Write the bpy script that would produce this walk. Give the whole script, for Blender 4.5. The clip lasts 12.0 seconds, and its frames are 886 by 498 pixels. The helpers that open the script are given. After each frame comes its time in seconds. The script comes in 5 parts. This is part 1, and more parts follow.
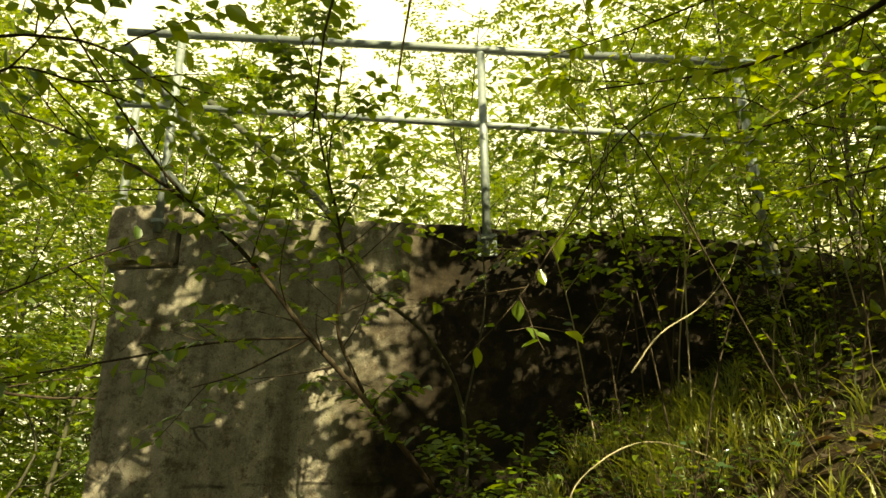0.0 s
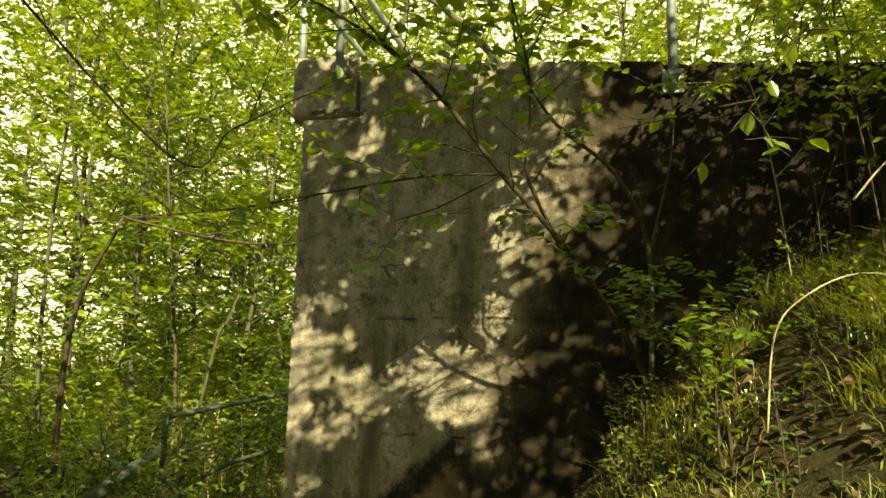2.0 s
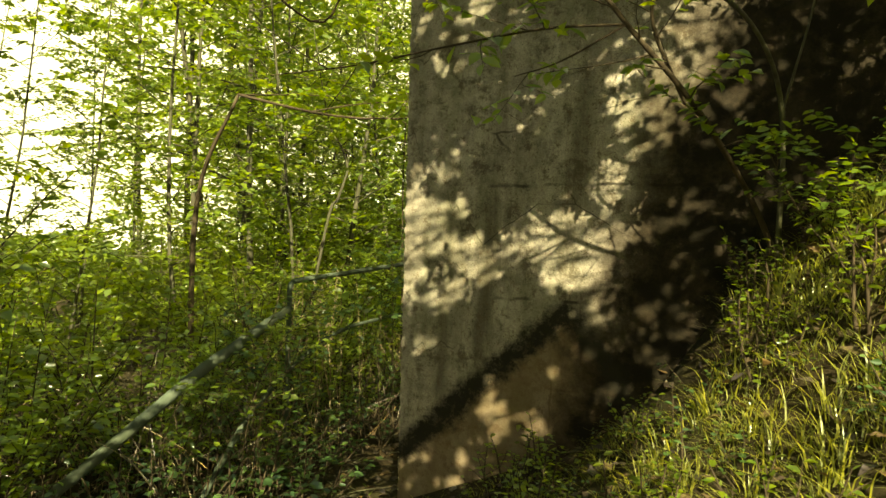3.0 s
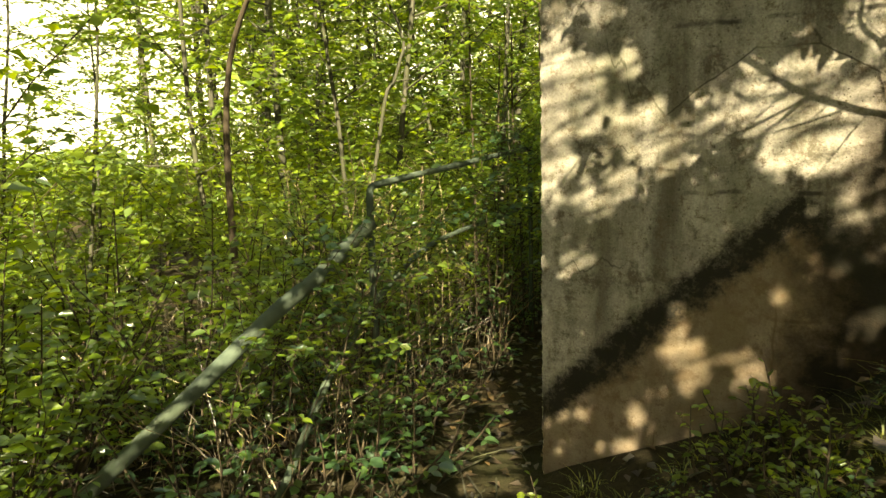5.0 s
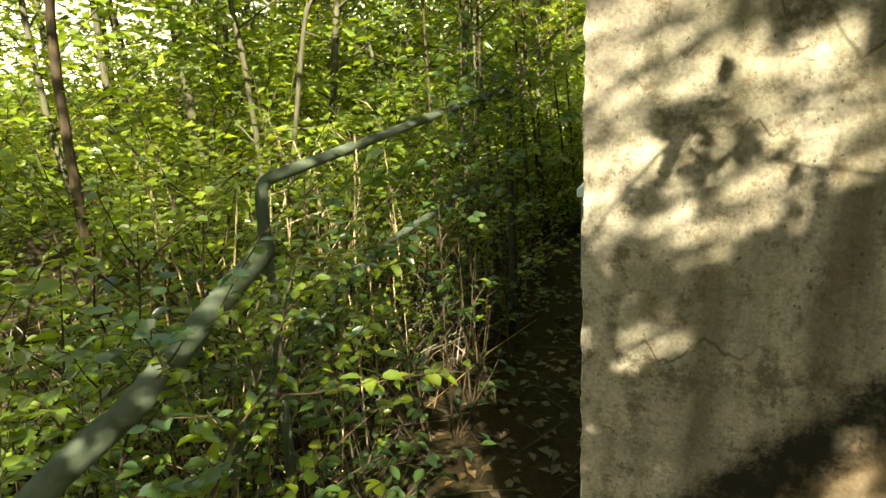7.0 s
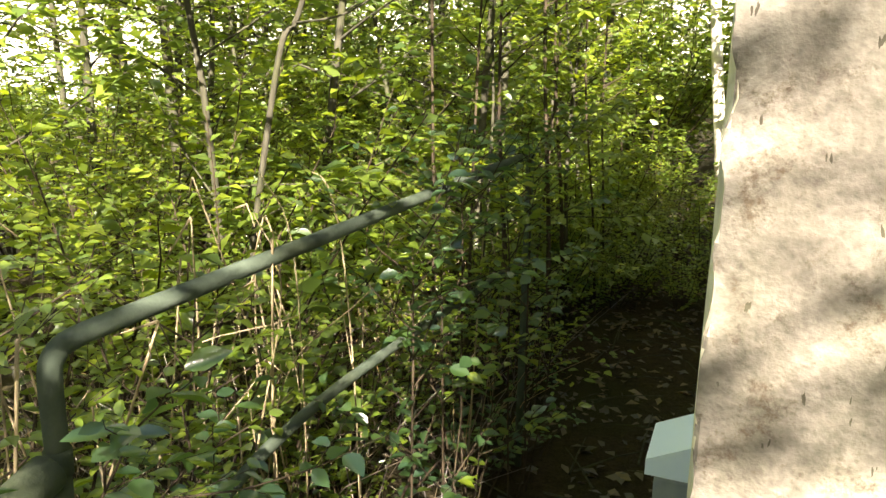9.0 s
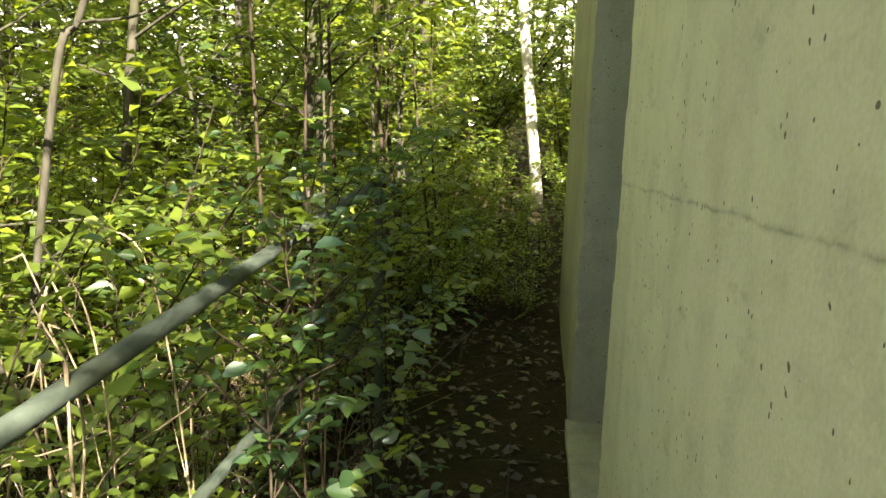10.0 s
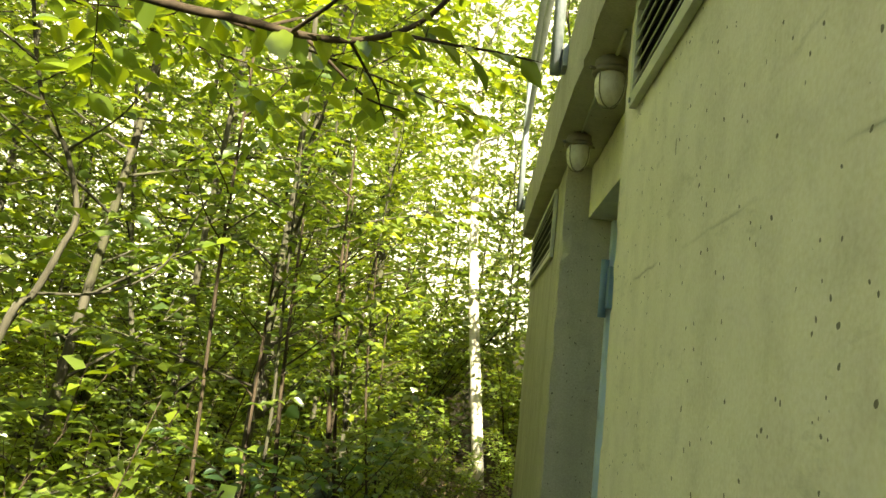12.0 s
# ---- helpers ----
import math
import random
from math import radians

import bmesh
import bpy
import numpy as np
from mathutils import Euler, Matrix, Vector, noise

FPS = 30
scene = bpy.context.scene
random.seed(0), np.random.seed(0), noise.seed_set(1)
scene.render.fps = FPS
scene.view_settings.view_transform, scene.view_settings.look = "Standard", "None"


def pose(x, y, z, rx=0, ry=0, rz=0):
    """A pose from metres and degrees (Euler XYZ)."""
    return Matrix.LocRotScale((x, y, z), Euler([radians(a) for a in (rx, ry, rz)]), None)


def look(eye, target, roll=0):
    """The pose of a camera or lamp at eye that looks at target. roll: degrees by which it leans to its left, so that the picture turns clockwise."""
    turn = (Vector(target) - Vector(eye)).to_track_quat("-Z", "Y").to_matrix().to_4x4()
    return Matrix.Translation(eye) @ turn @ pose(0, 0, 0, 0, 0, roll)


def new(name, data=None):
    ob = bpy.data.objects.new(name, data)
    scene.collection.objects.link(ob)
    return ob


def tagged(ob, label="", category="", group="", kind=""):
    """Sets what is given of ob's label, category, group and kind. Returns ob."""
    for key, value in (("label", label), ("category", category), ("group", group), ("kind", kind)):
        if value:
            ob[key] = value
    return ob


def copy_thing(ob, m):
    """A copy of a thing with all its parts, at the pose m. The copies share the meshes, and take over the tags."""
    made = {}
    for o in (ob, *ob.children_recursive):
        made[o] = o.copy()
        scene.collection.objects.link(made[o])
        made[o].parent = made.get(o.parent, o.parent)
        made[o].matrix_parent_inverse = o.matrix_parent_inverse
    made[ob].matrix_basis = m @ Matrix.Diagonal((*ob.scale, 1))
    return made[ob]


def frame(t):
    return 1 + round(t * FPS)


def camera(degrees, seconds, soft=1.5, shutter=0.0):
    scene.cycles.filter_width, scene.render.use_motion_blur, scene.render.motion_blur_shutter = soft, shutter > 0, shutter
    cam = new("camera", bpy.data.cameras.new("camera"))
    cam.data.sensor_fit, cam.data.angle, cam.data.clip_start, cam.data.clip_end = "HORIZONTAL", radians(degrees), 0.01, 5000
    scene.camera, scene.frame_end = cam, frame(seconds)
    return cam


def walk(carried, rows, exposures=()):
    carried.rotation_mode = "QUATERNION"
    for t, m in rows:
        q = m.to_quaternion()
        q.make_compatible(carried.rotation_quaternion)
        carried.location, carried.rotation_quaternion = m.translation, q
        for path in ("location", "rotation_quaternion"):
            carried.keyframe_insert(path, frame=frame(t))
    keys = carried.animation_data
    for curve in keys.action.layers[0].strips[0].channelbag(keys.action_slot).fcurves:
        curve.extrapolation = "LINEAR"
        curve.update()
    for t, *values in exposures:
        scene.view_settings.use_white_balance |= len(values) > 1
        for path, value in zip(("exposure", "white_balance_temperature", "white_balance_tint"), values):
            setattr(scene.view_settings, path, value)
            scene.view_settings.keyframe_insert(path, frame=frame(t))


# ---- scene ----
cam = camera(63.5, 12.0)
PATH = [
    (0, (2.166, -3.76, 1.368), (2.029, -1.881, 2.04), -0.7),
    (0.5, (2.128, -3.764, 1.344), (1.909, -1.876, 1.968), -0.0),
    (1, (2.089, -3.773, 1.334), (1.754, -1.876, 1.872), 0.3),
    (1.5, (2.053, -3.772, 1.303), (1.63, -1.862, 1.715), 0.6),
    (2, (1.986, -3.777, 1.255), (1.441, -1.876, 1.557), 1.4),
    (2.5, (1.931, -3.794, 1.206), (1.273, -1.912, 1.363), 1.3),
    (3, (1.903, -3.8, 1.141), (1.107, -1.965, 1.123), 1.7),
    (3.5, (1.807, -3.732, 1.091), (0.866, -1.977, 0.915), 1.7),
    (3.7, (1.749, -3.662, 1.082), (0.76, -1.941, 0.838), 1.6),
    (5.3, (0.703, -2.718, 1.066), (-0.026, -0.887, 0.722), -2.5),
    (5.5, (0.623, -2.593, 1.067), (-0.033, -0.743, 0.682), -2.3),
    (6, (0.524, -2.167, 1.093), (-0.147, -0.326, 0.693), -1.8),
    (6.5, (0.418, -1.852, 1.147), (-0.271, -0.026, 0.707), -3.5),
    (7, (0.255, -1.504, 1.165), (-0.434, 0.302, 0.65), -2.5),
    (7.2, (0.168, -1.381, 1.187), (-0.487, 0.452, 0.725), -1.9),
    (8.8, (0.037, -0.584, 1.252), (-0.75, 1.197, 0.793), 0.1),
    (9, (0.016, -0.53, 1.24), (-0.732, 1.275, 0.815), 1.0),
    (9.2, (-0.018, -0.464, 1.24), (-0.645, 1.391, 0.83), 0.4),
    (9.5, (-0.082, -0.372, 1.307), (-0.509, 1.529, 0.856), -0.4),
    (9.7, (-0.146, -0.288, 1.33), (-0.446, 1.634, 0.865), 0.8),
    (10, (-0.237, -0.176, 1.327), (-0.487, 1.761, 0.897), 1.3),
    (10.5, (-0.307, -0.071, 1.35), (-0.495, 1.894, 1.029), 2.1),
    (11, (-0.328, -0.05, 1.402), (-0.489, 1.94, 1.283), 3.2),
    (11.5, (-0.336, -0.064, 1.471), (-0.499, 1.923, 1.621), 5.4),
    (12, (-0.343, -0.088, 1.498), (-0.477, 1.888, 1.78), 6.1),
]
EXPOSURES = [(0.0, 1.3, 12800, -13), (2.0, 1.65, 12800, -14), (3.0, 1.8, 12500, -13), (5.5, 2.42, 9300, -3), (7.2, 2.6, 8900, -2), (8.6, 2.65, 7700, 10), (10.0, 2.7, 7400, 12), (10.7, 2.82, 7600, 11), (12.0, 2.45, 8600, -1)]
walk(cam, [(r[0], look(*r[1:])) for r in PATH], EXPOSURES)

# ---- light ----
SUN_TO = Vector((0.32, -0.74, 0.60)).normalized()
world = bpy.data.worlds.new("world")
scene.world = world
world.use_nodes = True
wt = world.node_tree
sky = wt.nodes.new("ShaderNodeTexSky")
sky.sky_type = "NISHITA"
sky.sun_disc = False
sky.dust_density = 1.6
sky.air_density = 1.0
sky.sun_elevation = math.asin(SUN_TO.z)
sky.sun_rotation = math.atan2(SUN_TO.x, SUN_TO.y)
wt.links.new(sky.outputs[0], wt.nodes["Background"].inputs[0])
wt.nodes["Background"].inputs[1].default_value = 0.05
sun_data = bpy.data.lights.new("sun", "SUN")
sun_data.energy, sun_data.angle, sun_data.color = 5.0, radians(0.36), (1.0, 0.95, 0.86)
sun = new("sun", sun_data)
sun.matrix_world = look((8, -16, 14), Vector((8, -16, 14)) - SUN_TO)


# ---- materials ----
def nodes_of(name):
    m = bpy.data.materials.new(name)
    m.use_nodes = True
    t = m.node_tree
    t.nodes.clear()
    out = t.nodes.new("ShaderNodeOutputMaterial")
    return m, t, out


def node(t, kind, **values):
    n = t.nodes.new(kind)
    for key, v in values.items():
        n.inputs[key.replace("_", " ")].default_value = v
    return n


def ramp(t, source, stops):
    r = t.nodes.new("ShaderNodeValToRGB")
    e = r.color_ramp.elements
    while len(e) < len(stops):
        e.new(0.5)
    for el, (p, c) in zip(e, stops):
        el.position = p
        el.color = (*c, 1) if len(c) == 3 else c
    t.links.new(source, r.inputs[0])
    return r.outputs[0]


def math_node(t, op, a, b=None, c=None):
    n = t.nodes.new("ShaderNodeMath")
    n.operation = op
    for i, v in enumerate((a, b, c)):
        if v is None:
            continue
        if isinstance(v, (int, float)):
            n.inputs[i].default_value = v
        else:
            t.links.new(v, n.inputs[i])
    return n.outputs[0]


def mix(t, fac, a, b, blend="MIX"):
    n = t.nodes.new("ShaderNodeMix")
    n.data_type = "RGBA"
    n.blend_type = blend
    for i, v in ((0, fac), (6, a), (7, b)):
        if isinstance(v, (int, float)):
            n.inputs[i].default_value = v
        elif isinstance(v, tuple):
            n.inputs[i].default_value = (*v, 1)
        else:
            t.links.new(v, n.inputs[i])
    return n.outputs[2]


def noise_tex(t, vec, scale, detail=6.0, rough=0.55, stretch=None):
    n = node(t, "ShaderNodeTexNoise", Scale=scale, Detail=detail, Roughness=rough)
    if stretch:
        mp = t.nodes.new("ShaderNodeMapping")
        mp.inputs["Scale"].default_value = stretch
        t.links.new(vec, mp.inputs[0])
        vec = mp.outputs[0]
    t.links.new(vec, n.inputs["Vector"])
    return n.outputs[0]


def coords(t):
    return t.nodes.new("ShaderNodeNewGeometry").outputs["Position"]


def concrete(name, base, light, dark, pits=0.5, old=False, seam=False):
    m, t, out = nodes_of(name)
    p = coords(t)
    big = noise_tex(t, p, 1.3, 5)
    mid = noise_tex(t, p, 9.0, 8, 0.65)
    fine = noise_tex(t, p, 120.0, 3)
    streak = noise_tex(t, p, 6.0, 4, 0.5, (1.0, 1.0, 0.09))
    col = mix(t, ramp(t, big, [(0.3, (0, 0, 0)), (0.7, (1, 1, 1))]), base, light)
    col = mix(t, ramp(t, streak, [(0.48, (0, 0, 0)), (0.72, (0.75, 0.75, 0.75) if old else (0.4, 0.4, 0.4))]), col, dark)
    col = mix(t, ramp(t, mid, [(0.46, (0, 0, 0)), (0.68, (0.8, 0.8, 0.8) if old else (0.4, 0.4, 0.4))]), col, tuple(c * (0.45 if old else 0.68) for c in base))
    col = mix(t, 0.35 if old else 0.18, col, ramp(t, fine, [(0.2, (0.05, 0.05, 0.04)), (0.8, (1, 1, 1))]), "OVERLAY")
    # air holes left by the casting, of uneven size, some drawn out downward
    holes = None
    for scale, size, stretch in (((13.0, 0.035, (1, 1, 1.5)) if old else (9.0, 0.026, (1, 1, 0.55))), (24.0, 0.065, (1, 1, 0.8)), (60.0, 0.17, (1, 1, 0.8))):
        v = node(t, "ShaderNodeTexVoronoi", Scale=scale)
        mp = t.nodes.new("ShaderNodeMapping")
        mp.inputs["Scale"].default_value = stretch
        wob = mix(t, 0.05 if old else 0.03, p, node(t, "ShaderNodeTexNoise", Scale=45.0, Detail=5.0).outputs[1], "ADD")
        t.links.new(wob, mp.inputs[0])
        t.links.new(mp.outputs[0], v.inputs["Vector"])
        pick = math_node(t, "GREATER_THAN", v.outputs["Color"], 1.0 - pits)
        rad = math_node(t, "MULTIPLY", v.outputs["Color"], size * 1.3)
        h = math_node(t, "MULTIPLY", math_node(t, "LESS_THAN", v.outputs["Distance"], rad), pick)
        holes = h if holes is None else math_node(t, "MAXIMUM", holes, h)
    col = mix(t, math_node(t, "MULTIPLY", holes, 0.8), col, (0.05, 0.045, 0.03))
    if seam:
        sp = t.nodes.new("ShaderNodeSeparateXYZ")
        t.links.new(p, sp.inputs[0])
        bend = math_node(t, "MULTIPLY", math_node(t, "SUBTRACT", noise_tex(t, p, 6.0, 6, 0.6), 0.5), 0.035)
        off = math_node(t, "ABSOLUTE", math_node(t, "ADD", math_node(t, "ADD", math_node(t, "MULTIPLY_ADD", sp.outputs[1], 0.087, sp.outputs[2]), -1.25), bend))
        joint = ramp(t, off, [(0.001, (1, 1, 1)), (0.005, (0, 0, 0))])
        joint = math_node(t, "MULTIPLY", joint, ramp(t, noise_tex(t, p, 14.0, 4), [(0.4, (0.12, 0.12, 0.12)), (0.6, (0.5, 0.5, 0.5))]))
        high = math_node(t, "ABSOLUTE", math_node(t, "ADD", math_node(t, "ADD", math_node(t, "MULTIPLY_ADD", sp.outputs[1], 0.03, sp.outputs[2]), -1.767), bend))
        high = math_node(t, "MULTIPLY", ramp(t, high, [(0.001, (1, 1, 1)), (0.005, (0, 0, 0))]), ramp(t, noise_tex(t, p, 3.0, 3), [(0.5, (0, 0, 0)), (0.62, (0.5, 0.5, 0.5))]))
        joint = math_node(t, "MAXIMUM", joint, high)
        col = mix(t, joint, col, (0.16, 0.15, 0.10))
        # slanting dark smears of dirt and long runs below the larger holes
        smear = noise_tex(t, p, 7.0, 7, 0.7, (1.0, 0.55, 1.6))
        col = mix(t, ramp(t, smear, [(0.60, (0, 0, 0)), (0.72, (0.45, 0.45, 0.45))]), col, (0.27, 0.255, 0.17))
        drip = node(t, "ShaderNodeTexVoronoi", Scale=13.0)
        dm = t.nodes.new("ShaderNodeMapping")
        dm.inputs["Scale"].default_value = (1, 1.0, 0.16)
        t.links.new(p, dm.inputs[0])
        t.links.new(dm.outputs[0], drip.inputs["Vector"])
        run = math_node(t, "MULTIPLY", math_node(t, "LESS_THAN", drip.outputs["Distance"], math_node(t, "MULTIPLY", noise_tex(t, p, 30.0, 5), 0.09)), math_node(t, "GREATER_THAN", drip.outputs["Color"], 0.72))
        col = mix(t, math_node(t, "MULTIPLY", run, 0.75), col, (0.13, 0.12, 0.08))
        holes = math_node(t, "MAXIMUM", holes, math_node(t, "MULTIPLY", joint, 0.6))
    if old:
        sep = t.nodes.new("ShaderNodeSeparateXYZ")
        t.links.new(p, sep.inputs[0])
        ck = node(t, "ShaderNodeTexVoronoi", Scale=1.7)
        ck.feature = "DISTANCE_TO_EDGE"
        t.links.new(mix(t, 0.16, p, node(t, "ShaderNodeTexNoise", Scale=6.0, Detail=8.0).outputs[1], "ADD"), ck.inputs["Vector"])
        crack = math_node(t, "MULTIPLY", ramp(t, ck.outputs["Distance"], [(0.002, (1, 1, 1)), (0.007, (0, 0, 0))]), ramp(t, noise_tex(t, p, 2.0, 3), [(0.50, (0, 0, 0)), (0.58, (0.85, 0.85, 0.85))]))
        col = mix(t, crack, col, (0.03, 0.025, 0.018))
        # damp green growth and dark runs down the face
        col = mix(t, ramp(t, noise_tex(t, p, 2.2, 7, 0.65, (1, 1, 0.45)), [(0.46, (0, 0, 0)), (0.66, (0.7, 0.7, 0.7))]), col, (0.085, 0.09, 0.045))
        col = mix(t, ramp(t, noise_tex(t, p, 3.2, 7, 0.7, (1.0, 1.0, 0.12)), [(0.54, (0, 0, 0)), (0.68, (0.6, 0.6, 0.6))]), col, (0.06, 0.052, 0.034))
        # blackened blotches with ragged rims, and short dark form-board marks across
        col = mix(t, ramp(t, noise_tex(t, p, 5.5, 10, 0.78), [(0.52, (0, 0, 0)), (0.60, (0.8, 0.8, 0.8))]), col, (0.07, 0.058, 0.04))
        col = mix(t, ramp(t, noise_tex(t, p, 17.0, 8, 0.8), [(0.53, (0, 0, 0)), (0.62, (0.85, 0.85, 0.85))]), col, (0.10, 0.075, 0.05))
        for level in (0.36, 0.84, 1.47):
            run = math_node(t, "ABSOLUTE", math_node(t, "ADD", math_node(t, "MULTIPLY_ADD", noise_tex(t, p, 5.0, 6, 0.6), 0.05, sep.outputs[2]), -level - 0.025))
            run = math_node(t, "MULTIPLY", ramp(t, run, [(0.004, (1, 1, 1)), (0.012, (0, 0, 0))]), math_node(t, "MULTIPLY", ramp(t, noise_tex(t, p, 3.6, 5), [(0.50, (0, 0, 0)), (0.58, (0.9, 0.9, 0.9))]), ramp(t, sep.outputs[0], [(0.45, (0.15, 0.15, 0.15)), (0.75, (1, 1, 1))])))
            col = mix(t, run, col, (0.03, 0.026, 0.02))
        wob = math_node(t, "MULTIPLY", math_node(t, "SUBTRACT", noise_tex(t, p, 4.4, 10, 0.8), 0.5), 0.40)
        # tar along the old soil line: rises along the wall, then falls
        rise = math_node(t, "MULTIPLY_ADD", sep.outputs[0], 0.93, -0.12)
        fall = math_node(t, "MULTIPLY_ADD", sep.outputs[0], -1.35, 2.15)
        line = t.nodes.new("ShaderNodeMath")
        line.operation = "SMOOTH_MIN"
        t.links.new(rise, line.inputs[0])
        t.links.new(fall, line.inputs[1])
        line.inputs[2].default_value = 0.22
        line = line.outputs[0]
        d = math_node(t, "ABSOLUTE", math_node(t, "ADD", math_node(t, "SUBTRACT", sep.outputs[2], line), wob))
        tar = ramp(t, d, [(0.05, (1, 1, 1)), (0.12, (0, 0, 0))])
        tar = math_node(t, "MULTIPLY", tar, ramp(t, noise_tex(t, p, 11.0, 8, 0.75), [(0.3, (0.55, 0.55, 0.55)), (0.5, (1, 1, 1))]))
        below = math_node(t, "LESS_THAN", math_node(t, "ADD", math_node(t, "SUBTRACT", sep.outputs[2], line), wob), 0.0)
        col = mix(t, math_node(t, "MULTIPLY", below, 0.65), col, (0.15, 0.098, 0.06))
        # dark stain with shade painted in, on the part that stands in the bank
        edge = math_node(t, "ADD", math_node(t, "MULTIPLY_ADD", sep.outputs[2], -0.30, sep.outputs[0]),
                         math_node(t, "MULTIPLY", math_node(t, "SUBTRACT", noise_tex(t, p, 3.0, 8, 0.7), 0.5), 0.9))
        stain_shade = ramp(t, math_node(t, "MULTIPLY", edge, 0.4), [(0.30, (0, 0, 0)), (0.44, (1, 1, 1))])
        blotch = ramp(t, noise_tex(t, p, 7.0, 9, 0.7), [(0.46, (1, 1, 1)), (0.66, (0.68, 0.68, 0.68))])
        stain_shade = math_node(t, "MULTIPLY", stain_shade, blotch)
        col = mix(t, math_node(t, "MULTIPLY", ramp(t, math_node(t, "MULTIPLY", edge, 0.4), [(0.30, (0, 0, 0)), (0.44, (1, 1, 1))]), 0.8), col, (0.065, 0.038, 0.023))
        col = mix(t, stain_shade, col, (0.012, 0.010, 0.007))
        col = mix(t, tar, col, (0.02, 0.018, 0.014))
    bs = node(t, "ShaderNodeBsdfPrincipled", Roughness=0.9)
    bs.inputs["Specular IOR Level"].default_value = 0.12
    t.links.new(col, bs.inputs["Base Color"])
    height = math_node(t, "SUBTRACT", math_node(t, "MULTIPLY_ADD", mid, 0.6, math_node(t, "MULTIPLY", fine, 0.25)), holes)
    b = node(t, "ShaderNodeBump", Strength=0.9 if old else 0.55, Distance=0.008 if old else 0.006)
    t.links.new(height, b.inputs["Height"])
    t.links.new(b.outputs[0], bs.inputs["Normal"])
    t.links.new(bs.outputs[0], out.inputs[0])
    return m


def leaf_material(name, reflect, through_col, vary=0.5, gloss=0.35):
    m, t, out = nodes_of(name)
    geo = t.nodes.new("ShaderNodeNewGeometry")
    rnd = geo.outputs["Random Per Island"]
    info = t.nodes.new("ShaderNodeObjectInfo")
    big = noise_tex(t, geo.outputs["Position"], 0.7, 3)
    fac = math_node(t, "MULTIPLY_ADD", rnd, 0.7, math_node(t, "MULTIPLY", info.outputs["Random"], 0.3))
    k1, k2 = 1 - vary, 1 + vary
    a = ramp(t, fac, [(0.0, (reflect[0] * k1 * 0.8, reflect[1] * k1, reflect[2])), (0.6, reflect), (1.0, (reflect[0] * k2 * 1.15, reflect[1] * k2, reflect[2] * 0.9))])
    c = ramp(t, fac, [(0.0, (through_col[0] * k1 * 0.75, through_col[1] * k1, through_col[2])), (0.6, through_col), (1.0, (through_col[0] * k2 * 1.1, through_col[1] * k2 * 0.95, through_col[2]))])
    a = mix(t, 0.5, a, ramp(t, big, [(0.3, (0.45, 0.5, 0.5)), (0.7, (0.62, 0.58, 0.45))]), "OVERLAY")
    d = node(t, "ShaderNodeBsdfDiffuse")
    tr = node(t, "ShaderNodeBsdfTranslucent")
    g = node(t, "ShaderNodeBsdfGlossy", Roughness=gloss)
    g.inputs["Color"].default_value = (0.9, 0.95, 1.0, 1)
    t.links.new(a, d.inputs["Color"])
    t.links.new(c, tr.inputs["Color"])
    m1 = node(t, "ShaderNodeMixShader", Fac=0.5)
    t.links.new(d.outputs[0], m1.inputs[1])
    t.links.new(tr.outputs[0], m1.inputs[2])
    m2 = node(t, "ShaderNodeMixShader", Fac=0.09)
    t.links.new(m1.outputs[0], m2.inputs[1])
    t.links.new(g.outputs[0], m2.inputs[2])
    t.links.new(m2.outputs[0], out.inputs[0])
    return m


def bark_material(name, a, b, scale=30.0, stretch=(1, 1, 0.2), moss=None):
    m, t, out = nodes_of(name)
    tc = t.nodes.new("ShaderNodeTexCoord").outputs["Object"]
    n1 = noise_tex(t, tc, scale, 6, 0.65, stretch)
    n2 = noise_tex(t, tc, 4.0, 4)
    col = mix(t, ramp(t, n1, [(0.35, (0, 0, 0)), (0.65, (1, 1, 1))]), a, b)
    col = mix(t, ramp(t, n2, [(0.5, (0, 0, 0)), (0.75, (0.7, 0.7, 0.7))]), col, moss or tuple(c * 0.5 for c in a))
    bs = node(t, "ShaderNodeBsdfPrincipled", Roughness=0.85)
    bs.inputs["Specular IOR Level"].default_value = 0.2
    t.links.new(col, bs.inputs["Base Color"])
    bp = node(t, "ShaderNodeBump", Strength=0.6, Distance=0.008)
    t.links.new(n1, bp.inputs["Height"])
    t.links.new(bp.outputs[0], bs.inputs["Normal"])
    t.links.new(bs.outputs[0], out.inputs[0])
    return m


def metal_material(name, a, b, metallic=0.85, rough=0.45, scale=40.0):
    m, t, out = nodes_of(name)
    tc = t.nodes.new("ShaderNodeTexCoord").outputs["Object"]
    n1 = noise_tex(t, tc, scale, 6, 0.6)
    n2 = noise_tex(t, tc, 5.0, 5)
    col = mix(t, ramp(t, n1, [(0.35, (0, 0, 0)), (0.7, (1, 1, 1))]), a, b)
    col = mix(t, ramp(t, n2, [(0.6, (0, 0, 0)), (0.8, (0.6, 0.6, 0.6))]), col, tuple(c * 0.45 for c in a))
    bs = node(t, "ShaderNodeBsdfPrincipled", Roughness=rough, Metallic=metallic)
    t.links.new(col, bs.inputs["Base Color"])
    t.links.new(ramp(t, n1, [(0.2, (rough - 0.1,) * 3), (0.8, (rough + 0.2,) * 3)]), bs.inputs["Roughness"])
    t.links.new(bs.outputs[0], out.inputs[0])
    return m


